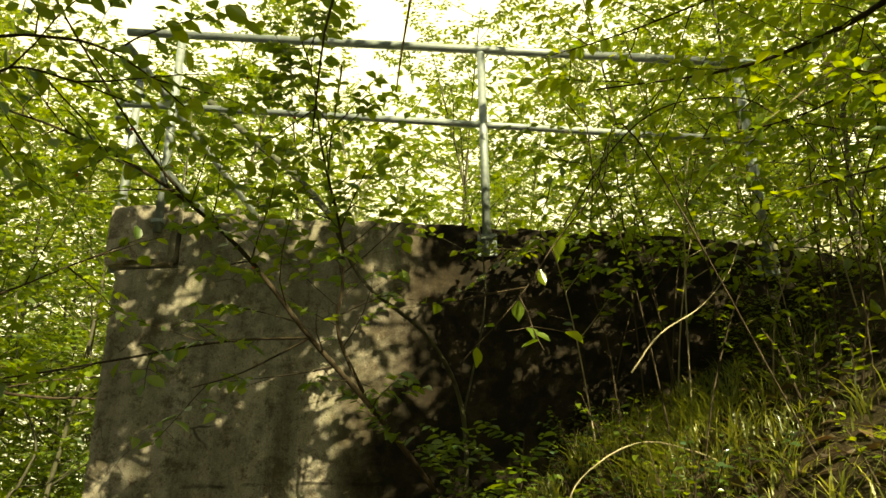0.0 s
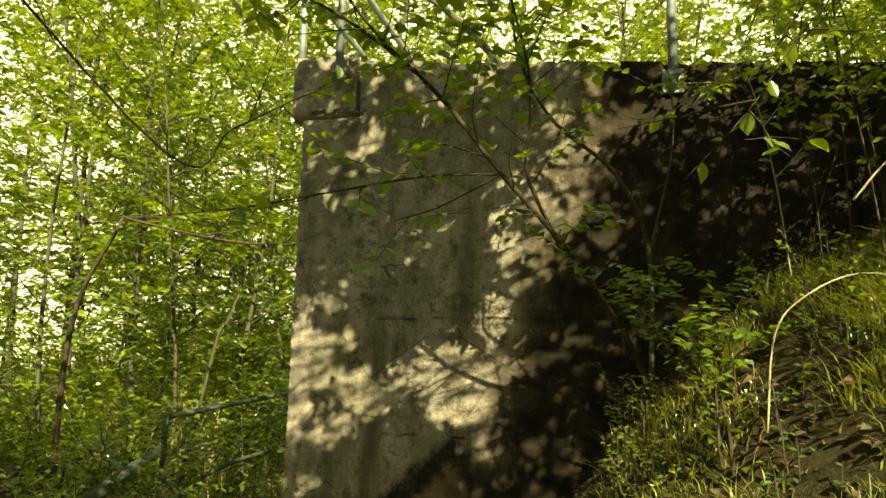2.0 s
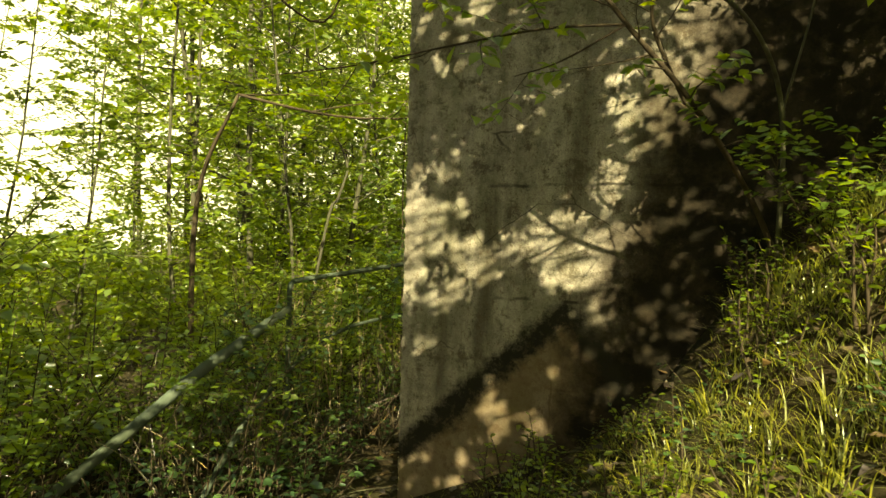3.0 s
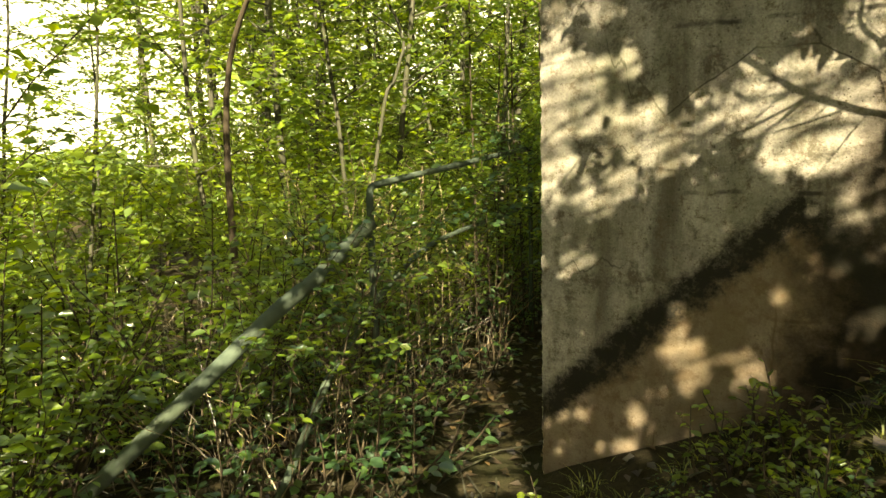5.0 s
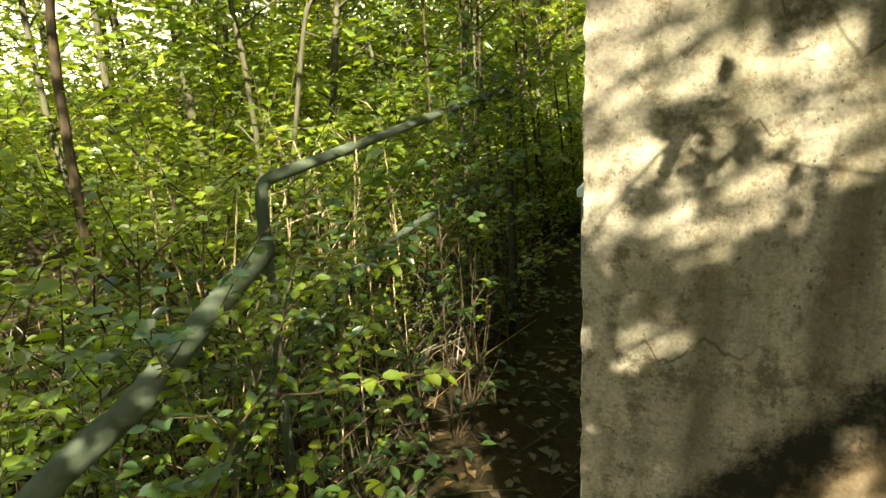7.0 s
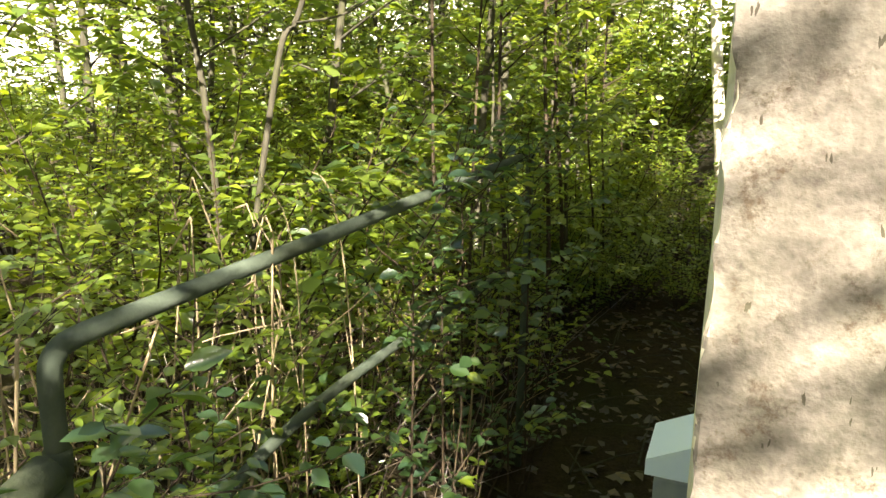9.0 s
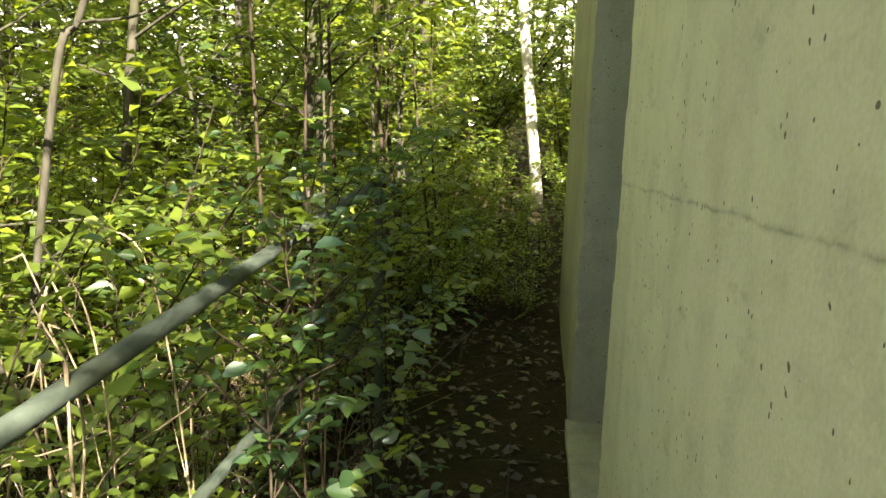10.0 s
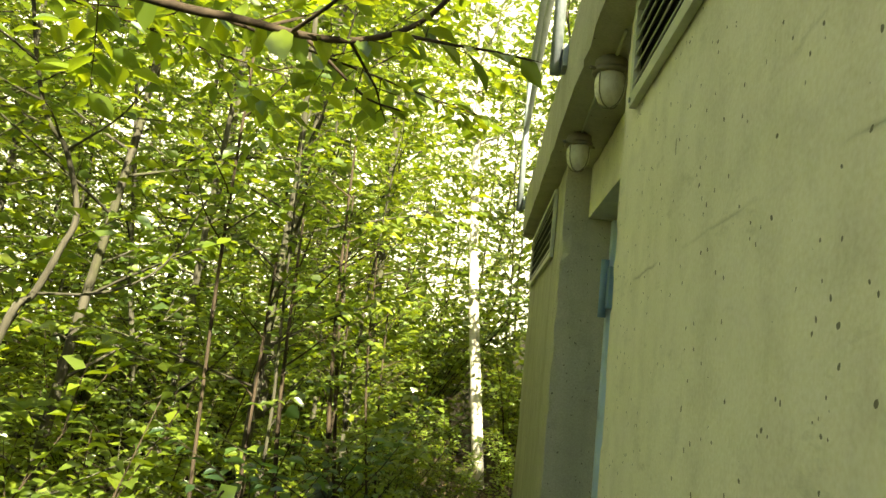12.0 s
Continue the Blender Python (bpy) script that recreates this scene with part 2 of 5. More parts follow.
def soil_material():
    m, t, out = nodes_of("forest_soil")
    p = coords(t)
    n1 = noise_tex(t, p, 22.0, 9, 0.7)
    n2 = noise_tex(t, p, 1.1, 5)
    n3 = noise_tex(t, p, 90.0, 4)
    col = mix(t, ramp(t, n1, [(0.35, (0, 0, 0)), (0.65, (1, 1, 1))]), (0.02, 0.015, 0.009), (0.06, 0.043, 0.025))
    col = mix(t, ramp(t, n2, [(0.45, (0, 0, 0)), (0.65, (0.8, 0.8, 0.8))]), col, (0.03, 0.035, 0.013))
    col = mix(t, 0.3, col, ramp(t, n3, [(0.3, (0.015, 0.012, 0.008)), (0.7, (0.10, 0.075, 0.045))]))
    bs = node(t, "ShaderNodeBsdfPrincipled", Roughness=0.95)
    bs.inputs["Specular IOR Level"].default_value = 0.12
    t.links.new(col, bs.inputs["Base Color"])
    bp = node(t, "ShaderNodeBump", Strength=0.9, Distance=0.03)
    t.links.new(n1, bp.inputs["Height"])
    t.links.new(bp.outputs[0], bs.inputs["Normal"])
    t.links.new(bs.outputs[0], out.inputs[0])
    return m


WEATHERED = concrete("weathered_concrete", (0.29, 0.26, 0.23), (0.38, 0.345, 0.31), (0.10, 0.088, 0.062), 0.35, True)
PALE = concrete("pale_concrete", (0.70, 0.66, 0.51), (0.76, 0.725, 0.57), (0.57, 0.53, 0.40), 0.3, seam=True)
SLAB = concrete("slab_concrete", (0.40, 0.38, 0.30), (0.48, 0.46, 0.37), (0.24, 0.22, 0.16), 0.2)
SOIL = soil_material()
LEAF = leaf_material("tree_leaf", (0.155, 0.22, 0.03), (0.26, 0.345, 0.022))
LEAF_NEAR = leaf_material("shrub_leaf", (0.13, 0.195, 0.025), (0.33, 0.42, 0.025), 0.4, 0.3)
LEAF_BLUE = leaf_material("undergrowth_leaf", (0.06, 0.125, 0.042), (0.14, 0.25, 0.035), 0.5, 0.3)
LITTER = leaf_material("dead_leaf", (0.15, 0.095, 0.05), (0.06, 0.035, 0.015), 0.7, 0.5)
GRASS = leaf_material("grass_blade", (0.26, 0.275, 0.06), (0.26, 0.29, 0.04), 0.6, 0.4)
STRAW = leaf_material("dry_stalk", (0.42, 0.30, 0.17), (0.10, 0.06, 0.03), 0.6, 0.5)
BARK = bark_material("young_bark", (0.04, 0.037, 0.027), (0.085, 0.08, 0.06), moss=(0.07, 0.08, 0.03))
BARK_DARK = bark_material("twig_bark", (0.035, 0.026, 0.018), (0.07, 0.052, 0.035))
BARK_PALE = bark_material("dead_wood", (0.24, 0.20, 0.14), (0.36, 0.31, 0.22))
BARK_POLE = bark_material("smooth_grey_bark", (0.035, 0.04, 0.03), (0.10, 0.11, 0.08), 30.0, (1, 1, 0.7), (0.035, 0.04, 0.02))
CANE = bark_material("dry_cane", (0.26, 0.20, 0.125), (0.44, 0.36, 0.24))
BARK_BIRCH = bark_material("birch_bark", (0.62, 0.58, 0.50), (0.72, 0.69, 0.62), 9.0, (0.4, 0.4, 3.0), (0.08, 0.06, 0.05))
STEEL = metal_material("galvanised_steel", (0.20, 0.24, 0.26), (0.30, 0.34, 0.36), 0.5, 0.55)
RAIL_PAINT = bark_material("weathered_rail_paint", (0.05, 0.068, 0.052), (0.085, 0.108, 0.085), 14.0, (1, 1, 1), (0.05, 0.06, 0.03))
BLUE_PAINT = metal_material("blue_door_paint", (0.16, 0.26, 0.40), (0.22, 0.34, 0.50), 0.0, 0.5, 12.0)
PALE_BLUE = metal_material("pale_blue_enamel", (0.60, 0.74, 0.84), (0.68, 0.80, 0.88), 0.0, 0.45, 12.0)
LOUVRE = metal_material("grey_louvre_metal", (0.42, 0.44, 0.34), (0.50, 0.51, 0.40), 0.1, 0.55)
VENT_SHADE = metal_material("painted_vent_shade", (0.015, 0.015, 0.013), (0.02, 0.02, 0.018), 0.0, 0.9)
CAST = metal_material("lamp_housing", (0.20, 0.18, 0.13), (0.28, 0.25, 0.19), 0.2, 0.6)
GLASS_OLD = metal_material("dusty_lamp_glass", (0.62, 0.58, 0.46), (0.70, 0.67, 0.55), 0.0, 0.25)
BERRY = metal_material("red_berry", (0.55, 0.05, 0.02), (0.65, 0.10, 0.03), 0.0, 0.3)


# ---- mesh helpers ----
def mesh_from(name, verts, faces, material, smooth=False):
    me = bpy.data.meshes.new(name)
    me.from_pydata([tuple(v) for v in verts], [], faces)
    me.materials.append(material)
    if smooth:
        me.polygons.foreach_set("use_smooth", [True] * len(me.polygons))
    me.update()
    return me


def part(name, me, parent=None, label=""):
    ob = new(name, me)
    if parent is not None:
        ob.parent = parent
    return tagged(ob, label)


def thing(name, at, label, category, group="", kind=""):
    ob = new(name)
    ob.empty_display_size = 0.1
    ob.matrix_basis = at if isinstance(at, Matrix) else Matrix.Translation(at)
    return tagged(ob, label, category, group, kind)


def bm_mesh(name, bm, material, smooth=False):
    me = bpy.data.meshes.new(name)
    bm.to_mesh(me)
    bm.free()
    me.materials.append(material)
    if smooth:
        me.polygons.foreach_set("use_smooth", [True] * len(me.polygons))
    return me


def box(bm, x0, x1, y0, y1, z0, z1, bevel=0.0):
    r = bmesh.ops.create_cube(bm, size=1, matrix=Matrix.Translation(((x0 + x1) / 2, (y0 + y1) / 2, (z0 + z1) / 2)) @ Matrix.Diagonal((x1 - x0, y1 - y0, z1 - z0, 1)))
    if bevel:
        edges = {e for v in r["verts"] for e in v.link_edges}
        bmesh.ops.bevel(bm, geom=list(edges), offset=bevel, segments=2, affect="EDGES", profile=0.6)


def box_mesh(name, x0, x1, y0, y1, z0, z1, material, bevel=0.004):
    bm = bmesh.new()
    box(bm, x0, x1, y0, y1, z0, z1, bevel)
    return bm_mesh(name, bm, material)


def smooth_path(points, per=5):
    """Catmull-Rom through the points."""
    p = [Vector(q) for q in points]
    p = [p[0] * 2 - p[1]] + p + [p[-1] * 2 - p[-2]]
    out = []
    for i in range(1, len(p) - 2):
        for k in range(per):
            s = k / per
            a, b, c, d = p[i - 1], p[i], p[i + 1], p[i + 2]
            out.append(0.5 * ((2 * b) + (c - a) * s + (2 * a - 5 * b + 4 * c - d) * s * s + (3 * b - a - 3 * c + d) * s ** 3))
    out.append(p[-2])
    return out


def tube(geo, path, r0, r1, seg=7, cap=True, knobs=0.0, rng=random):
    """Adds a tapered tube along the path to geo = (verts, faces)."""
    verts, faces = geo
    n = len(path)
    start = len(verts)
    side = Vector((0.31, 0.77, 0.55))
    for i, q in enumerate(path):
        d = (path[min(i + 1, n - 1)] - path[max(i - 1, 0)]).normalized()
        u = d.cross(side)
        u = u.normalized() if u.length > 0.05 else d.orthogonal().normalized()
        w = d.cross(u)
        r = (r0 + (r1 - r0) * i / max(n - 1, 1)) * (1 + (rng.uniform(-knobs, knobs) if knobs else 0))
        for k in range(seg):
            a = 2 * math.pi * k / seg
            verts.append(q + u * (math.cos(a) * r) + w * (math.sin(a) * r))
    for i in range(n - 1):
        for k in range(seg):
            a, b = start + i * seg + k, start + i * seg + (k + 1) % seg
            faces.append((a, b, b + seg, a + seg))
    if cap:
        faces.append(tuple(start + k for k in range(seg))[::-1])
        faces.append(tuple(start + (n - 1) * seg + k for k in range(seg)))


def leaf_mesh(name, pos, direction, size, material, rng, fine=False, width=0.6, flat=0.35, droop=0.25):
    """Many folded leaves: each sits at pos, points along direction."""
    pos, d = np.asarray(pos, float), np.asarray(direction, float)
    n = len(pos)
    size = np.asarray(size, float)[:, None]
    d = d + rng.normal(0, 0.18, (n, 3))
    d[:, 2] -= droop
    d /= np.linalg.norm(d, axis=1)[:, None]
    up = rng.normal(0, flat, (n, 3))
    up[:, 2] += 1.0
    s = np.cross(d, up)
    s /= np.linalg.norm(s, axis=1)[:, None] + 1e-9
    nrm = np.cross(s, d)
    w = size * width * rng.uniform(0.8, 1.15, (n, 1)) * 0.5
    lift = w * rng.uniform(0.1, 0.5, (n, 1))
    tip = pos + d * size - nrm * size * rng.uniform(0.0, 0.25, (n, 1))
    if fine:
        rows = [(0.14, 0.55), (0.40, 1.0), (0.70, 0.78)]
        curl = nrm * size * rng.uniform(0.0, 0.12, (n, 1))
        left = [pos + d * size * f + s * w * g + nrm * lift * g - curl * f * f for f, g in rows]
        right = [pos + d * size * f - s * w * g + nrm * lift * g - curl * f * f for f, g in rows]
        v = np.stack([pos, *left, tip, *right[::-1]], 1).reshape(-1, 3)
        half = np.array([0, 1, 2, 3, 4, 0, 4, 5, 6, 7])
        loops, per, nv = (np.arange(n)[:, None] * 8 + half).ravel(), 5, 8
    else:
        m = pos + d * size * 0.42
        v = np.stack([pos, m + s * w + nrm * lift, tip, m - s * w + nrm * lift], 1).reshape(-1, 3)
        tri = np.array([0, 1, 2, 0, 2, 3])
        loops, per, nv = (np.arange(n)[:, None] * 4 + tri).ravel(), 3, 4
    me = bpy.data.meshes.new(name)
    me.vertices.add(len(v))
    me.vertices.foreach_set("co", v.ravel())
    me.loops.add(len(loops))
    me.loops.foreach_set("vertex_index", loops.astype(np.int32))
    me.polygons.add(len(loops) // per)
    me.polygons.foreach_set("loop_start", np.arange(0, len(loops), per, dtype=np.int32))
    me.update(calc_edges=True)
    me.materials.append(material)
    return me


# ---- the lie of the land ----
BANK_X = [-400.0, -30.0, -6.0, -1.2, 0.0, 0.5, 1.0, 1.4, 1.7, 2.0, 2.5, 3.1, 3.9, 6.0, 20.0, 400.0]
BANK_Z = [-9.0, -2.4, -0.75, -0.48, -0.42, -0.22, 0.03, 0.33, 0.75, 1.15, 1.55, 1.92, 2.40, 2.75, 4.0, 12.0]


def ground_z(x, y):
    e = x - 0.45 * max(0.0, -y) if y < 0 else x - min(0.7, y * 4.0)
    z = float(np.interp(e, BANK_X, BANK_Z))
    r = math.hypot(x, y)
    z += 0.05 * noise.noise(Vector((x * 1.3, y * 1.3, 0.0))) + 0.02 * noise.noise(Vector((x * 5.0, y * 5.0, 3.0)))
    if r > 6:
        z += (r - 6) * 0.03 * noise.noise(Vector((x * 0.07, y * 0.07, 7.0)))
    if y > 11.0:
        z += min(y - 11.0, 40.0) * 0.06
    return z


def build_backdrop():
    """Bright hazy sky low over the woods, far away on every side."""
    m, t, out = nodes_of("hazy_sky")
    e = node(t, "ShaderNodeEmission", Strength=0.9)
    e.inputs["Color"].default_value = (1.0, 0.98, 0.87, 1)
    t.links.new(e.outputs[0], out.inputs[0])
    bm = bmesh.new()
    ring = [(math.cos(2 * math.pi * k / 48) * 72, math.sin(2 * math.pi * k / 48) * 72) for k in range(48)]
    low = [bm.verts.new((x, y, -16)) for x, y in ring]
    top = [bm.verts.new((x, y, 24 + 71 * max(0.0, min(1.0, (y + 45) / 70)))) for x, y in ring]
    for k in range(22):
        bm.faces.new((low[k], top[k], top[(k + 1) % 48], low[(k + 1) % 48]))
    tagged(part("backdrop", bm_mesh("backdrop", bm, m)), "bright hazy sky beyond the woods", "sky", kind="structure")


def build_ground():
    line = sorted({round(math.copysign(0.11 * abs(k) + 0.00000115 * abs(k) ** 4.3, k), 3) for k in range(-92, 93)})
    xs, ys = [v for v in line], [v - 0.9 for v in line]
    verts = [(x, y, ground_z(x, y)) for y in ys for x in xs]
    n = len(xs)
    faces = [(j * n + i, j * n + i + 1, (j + 1) * n + i + 1, (j + 1) * n + i) for j in range(len(ys) - 1) for i in range(n - 1)]
    ob = part("ground", mesh_from("ground", verts, faces, SOIL, True))
    tagged(ob, "brown forest soil with moss, leaf litter and a grassy bank", "ground", kind="structure")


# ---- concrete ----
def rough_block(name, x0, x1, y0, y1, z0, top, material, step=0.05, chip=0.02, rough=0.004, fine=0.0):
    """A cast block with chipped edges. top: a height, or a function of x. fine: closer cuts towards the low x and y edges."""
    topf = top if callable(top) else (lambda x: top)
    def cuts(a, b):
        n = max(2, int(round((b - a) / step)))
        if fine:
            near = [a + fine * q for q in (0, 0.6, 1.3, 2.2, 3.2, 4.5, 6.0)]
            c = near[-1]
            n = max(2, int(round((b - c) / step)))
            return near[:-1] + [c + (b - c) * i / n for i in range(n + 1)]
        return [a + (b - a) * i / n for i in range(n + 1)]
    X, Y = cuts(x0, x1), cuts(y0, y1)
    nz = max(2, int(round((topf(x0) - z0) / (fine or step))))
    Z = [i / nz for i in range(nz + 1)]
    index, verts, faces = {}, [], []

    def vert(i, j, k):
        key = (i, j, k)
        if key in index:
            return index[key]
        x, y = X[i], Y[j]
        z = z0 + (topf(x) - z0) * Z[k]
        ex = (i == 0) - (i == len(X) - 1)
        ey = (j == 0) - (j == len(Y) - 1)
        ez = -(k == nz) + (k == 0)
        edges = abs(ex) + abs(ey) + abs(ez)
        q = Vector((x, y, z))
        c = noise.noise(q * 9.0 + Vector((3, 1, 5))) + 0.6 * noise.noise(q * 23.0)
        if fine and edges and max(x - x0, y - y0) < fine * 6 and not ez:
            # broken arris: depth falls off away from the edge
            away = max(x - x0, y - y0) / (fine * 6)
            c2 = noise.noise(q * 14.0) + 0.9 * noise.noise(q * 27.0)
            s = chip * max(0.12, 0.35 + c2) * (1 - away) ** 2.5
        elif edges >= 2:
            s = chip * (0.25 + max(0.0, c) * 1.6)
        else:
            s = rough * (0.5 + 0.5 * c)
        q += Vector((ex, ey, ez)) * s
        index[key] = len(verts)
        verts.append(q)
        return index[key]

    def sheet(na, nb, f, flip):
        for a in range(na):
            for b in range(nb):
                quad = [f(a, b), f(a + 1, b), f(a + 1, b + 1), f(a, b + 1)]
                faces.append(tuple(quad[::-1] if flip else quad))

    nx, ny = len(X) - 1, len(Y) - 1
    sheet(nx, nz, lambda a, b: vert(a, 0, b), False)
    sheet(nx, nz, lambda a, b: vert(a, ny, b), True)
    sheet(ny, nz, lambda a, b: vert(0, a, b), True)
    sheet(ny, nz, lambda a, b: vert(nx, a, b), False)
    sheet(nx, ny, lambda a, b: vert(a, b, nz), False)
    sheet(nx, ny, lambda a, b: vert(a, b, 0), True)
    return mesh_from(name, verts, faces, material)


def wing_top(x):
    return 3.05 - 0.095 * x - (0.05 * max(0.0, x - 2.9) ** 2)


NICHE0, NICHE1 = 1.93, 3.48


def build_building():
    def wall(name, label, *args, **kw):
        tagged(part(name, rough_block(name, *args, **kw)), label, "wall", kind="structure")
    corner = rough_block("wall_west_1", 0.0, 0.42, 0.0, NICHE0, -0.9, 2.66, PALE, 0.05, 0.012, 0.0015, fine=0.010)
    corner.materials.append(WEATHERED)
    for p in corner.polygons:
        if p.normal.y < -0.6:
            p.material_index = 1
    tagged(part("wall_west_1", corner), "pale cast concrete wall with air holes and a chipped corner", "wall", kind="structure")
    wall("wall_south", "tall weathered concrete wing wall, darkened by stain and painted shade where the bank meets it", 0.36, 4.6, 0.0, 0.42, -0.9, wing_top, WEATHERED, step=0.06, chip=0.025, rough=0.004)
    wall("wall_west_2", "pale concrete wall pier beyond the door niche", 0.0, 0.42, NICHE1, 5.75, -0.9, 2.5, SLAB, step=0.05, chip=0.012)
    wall("wall_west_3", "recessed concrete lintel above the door", 0.125, 0.42, NICHE0 + 0.002, NICHE1 - 0.002, 2.23, 2.5, PALE, step=0.06, chip=0.004)
    wall("wall_east", "concrete back wall of the building", 4.2, 4.6, 0.43, 5.75, -0.9, 2.5, SLAB, step=0.4, chip=0.01)
    wall("wall_north", "concrete end wall of the building", 0.43, 4.19, 5.35, 5.75, -0.9, 2.5, SLAB, step=0.4, chip=0.01)
    wall("roof", "flat concrete roof slab with a projecting edge", -0.10, 4.5, 0.44, 5.9, 2.504, 2.86, SLAB, step=0.08, chip=0.012)
    wall("trim_1", "broken concrete coping on the corner of the wing wall", -0.075, 0.34, -0.025, 0.43, 2.68, 3.06, WEATHERED, step=0.03, chip=0.035)
    wall("threshold", "low concrete sill under the steel door", -0.02, 0.45, NICHE0 - 0.02, NICHE1 + 0.02, -0.9, -0.40, SLAB, step=0.06, chip=0.01)


def pipe(name, points, r, parent, seg=12, per=1, material=None):
    geo = ([], [])
    tube(geo, [Vector(p) for p in points] if per == 1 else smooth_path(points, per), r, r, seg)
    return part(name, mesh_from(name, *geo, material or STEEL, True), parent)


def build_railing():
    r = thing("railing", (0, 0, 0), "galvanised steel pipe railing bolted to the wall top", "railing")
    rail = lambda x: 4.245 - 0.125 * x
    mid = lambda x: 3.72 - 0.122 * x
    pipe("top_rail", [(-0.12, -0.045, rail(-0.12)), (2.0, -0.045, rail(2.0)), (3.75, -0.045, rail(3.75))], 0.026, r)
    pipe("mid_rail", [(-0.12, -0.045, mid(-0.12)), (2.0, -0.045, mid(2.0)), (3.72, -0.045, mid(3.72))], 0.021, r)
    for x in (0.245, 2.14, 3.63):
        z = wing_top(x)
        post = pipe("post", [(x, -0.045, z - 0.16), (x, -0.045, rail(x) - 0.026)], 0.025, r)
        bm = bmesh.new()
        box(bm, x - 0.055, x + 0.055, -0.02, -0.002, z - 0.19, z - 0.06, 0.004)
        box(bm, x - 0.032, x + 0.032, -0.075, -0.0205, z - 0.11, z - 0.085, 0.004)
        part("clamp", bm_mesh("clamp", bm, STEEL), r)
    w = thing("railing", (0, 0, 0), "galvanised steel pipe railing along the roof edge", "railing")
    top = lambda y: 4.2 - 0.05 * y
    pipe("top_rail", [(-0.145, 0.02, top(0)), (-0.145, 6.0, top(6))], 0.026, w)
    pipe("mid_rail", [(-0.145, 0.02, top(0) - 0.52), (-0.145, 6.0, top(6) - 0.5)], 0.021, w)
    for y in (0.22, 2.86, 5.8):
        pipe("post", [(-0.145, y, 2.72), (-0.145, y, top(y) - 0.026)], 0.026, w)
        bm = bmesh.new()
        box(bm, -0.1185, -0.098, y - 0.05, y + 0.05, 2.74, 2.84, 0.003)
        part("clamp", bm_mesh("clamp", bm, STEEL), w)


def build_vent(y0, y1, z0, z1):
    v = thing("louvre_vent", (0, (y0 + y1) / 2, z0), "grey metal louvre vent set in the concrete wall", "vent", "louvre vents")
    o = lambda n, x0, x1, a, b, c, d, m=LOUVRE: part(n, box_mesh(n, x0, x1, a - (y0 + y1) / 2, b - (y0 + y1) / 2, c - z0, d - z0, m, 0.002), v)
    # near-black sheet painted as the shade between the slats
    o("backing", -0.004, 0.0, y0 + 0.02, y1 - 0.02, z0 + 0.02, z1 - 0.02, VENT_SHADE)
    o("frame", -0.022, -0.002, y0, y1, z0, z0 + 0.035)
    o("frame", -0.022, -0.002, y0, y1, z1 - 0.03, z1)
    o("frame", -0.022, -0.002, y0, y0 + 0.03, z0 + 0.036, z1 - 0.031)
    o("frame", -0.022, -0.002, y1 - 0.03, y1, z0 + 0.036, z1 - 0.031)
    n = 5
    for i in range(n):
        z = z0 + 0.055 + (z1 - z0 - 0.09) * i / n
        h = (z1 - z0 - 0.09) / n
        a, b = y0 + 0.032 - (y0 + y1) / 2, y1 - 0.032 - (y0 + y1) / 2
        zz = z - z0
        verts = [(-0.020, a, zz), (-0.020, b, zz), (-0.006, b, zz + h * 0.55), (-0.006, a, zz + h * 0.55),
                 (-0.018, a, zz - 0.003), (-0.018, b, zz - 0.003), (-0.005, b, zz + h * 0.5), (-0.005, a, zz + h * 0.5)]
        part("slat", mesh_from("slat", verts, [(0, 1, 2, 3), (7, 6, 5, 4), (0, 4, 5, 1), (3, 2, 6, 7)], LOUVRE), v)
    geo = ([], [])
    tube(geo, [Vector((-0.021, (y1 - y0) / 2 - 0.015, 0.018)), Vector((-0.026, (y1 - y0) / 2 - 0.015, 0.018))], 0.007, 0.007, 8)
    part("screw", mesh_from("screw", *geo, STEEL), v)


def build_lamp(x, y, z):
    l = thing("bulkhead_lamp", (x, y, z), "old round lamp with dusty glass and wire guard", "lamp", "lamps over the door")
    def lathe(name, profile, mat, seg=20):
        verts = [(r * math.cos(2 * math.pi * k / seg), r * math.sin(2 * math.pi * k / seg), h) for r, h in profile for k in range(seg)]
        faces = [(i * seg + k, i * seg + (k + 1) % seg, (i + 1) * seg + (k + 1) % seg, (i + 1) * seg + k) for i in range(len(profile) - 1) for k in range(seg)]
        return part(name, mesh_from(name, verts, faces, mat, True), l)
    lathe("housing", [(0.0, 0.0), (0.03, 0.0), (0.033, -0.012), (0.052, -0.022), (0.055, -0.045), (0.048, -0.052), (0.0, -0.053)], CAST)
    lathe("collar", [(0.044, -0.053), (0.060, -0.054), (0.062, -0.064), (0.058, -0.070), (0.042, -0.070)], CAST)
    lathe("globe", [(0.042, -0.068), (0.049, -0.085), (0.051, -0.11), (0.046, -0.14), (0.034, -0.162), (0.016, -0.174), (0.0, -0.176)], GLASS_OLD)
    for k in range(4):
        a = math.pi / 4 + k * math.pi / 2
        geo = ([], [])
        tube(geo, smooth_path([(math.cos(a) * r, math.sin(a) * r, h) for r, h in ((0.056, -0.066), (0.057, -0.11), (0.050, -0.148), (0.03, -0.174), (0.0, -0.184))], 3), 0.0022, 0.0022, 5)
        part("guard_wire", mesh_from("guard_wire", *geo, CAST, True), l)
    for a in (0.4, 3.54):
        geo = ([], [])
        tube(geo, [Vector((math.cos(a) * 0.05, math.sin(a) * 0.05, -0.06)), Vector((math.cos(a) * 0.078, math.sin(a) * 0.078, -0.06))], 0.006, 0.006, 8)
        part("wing_screw", mesh_from("wing_screw", *geo, CAST), l)


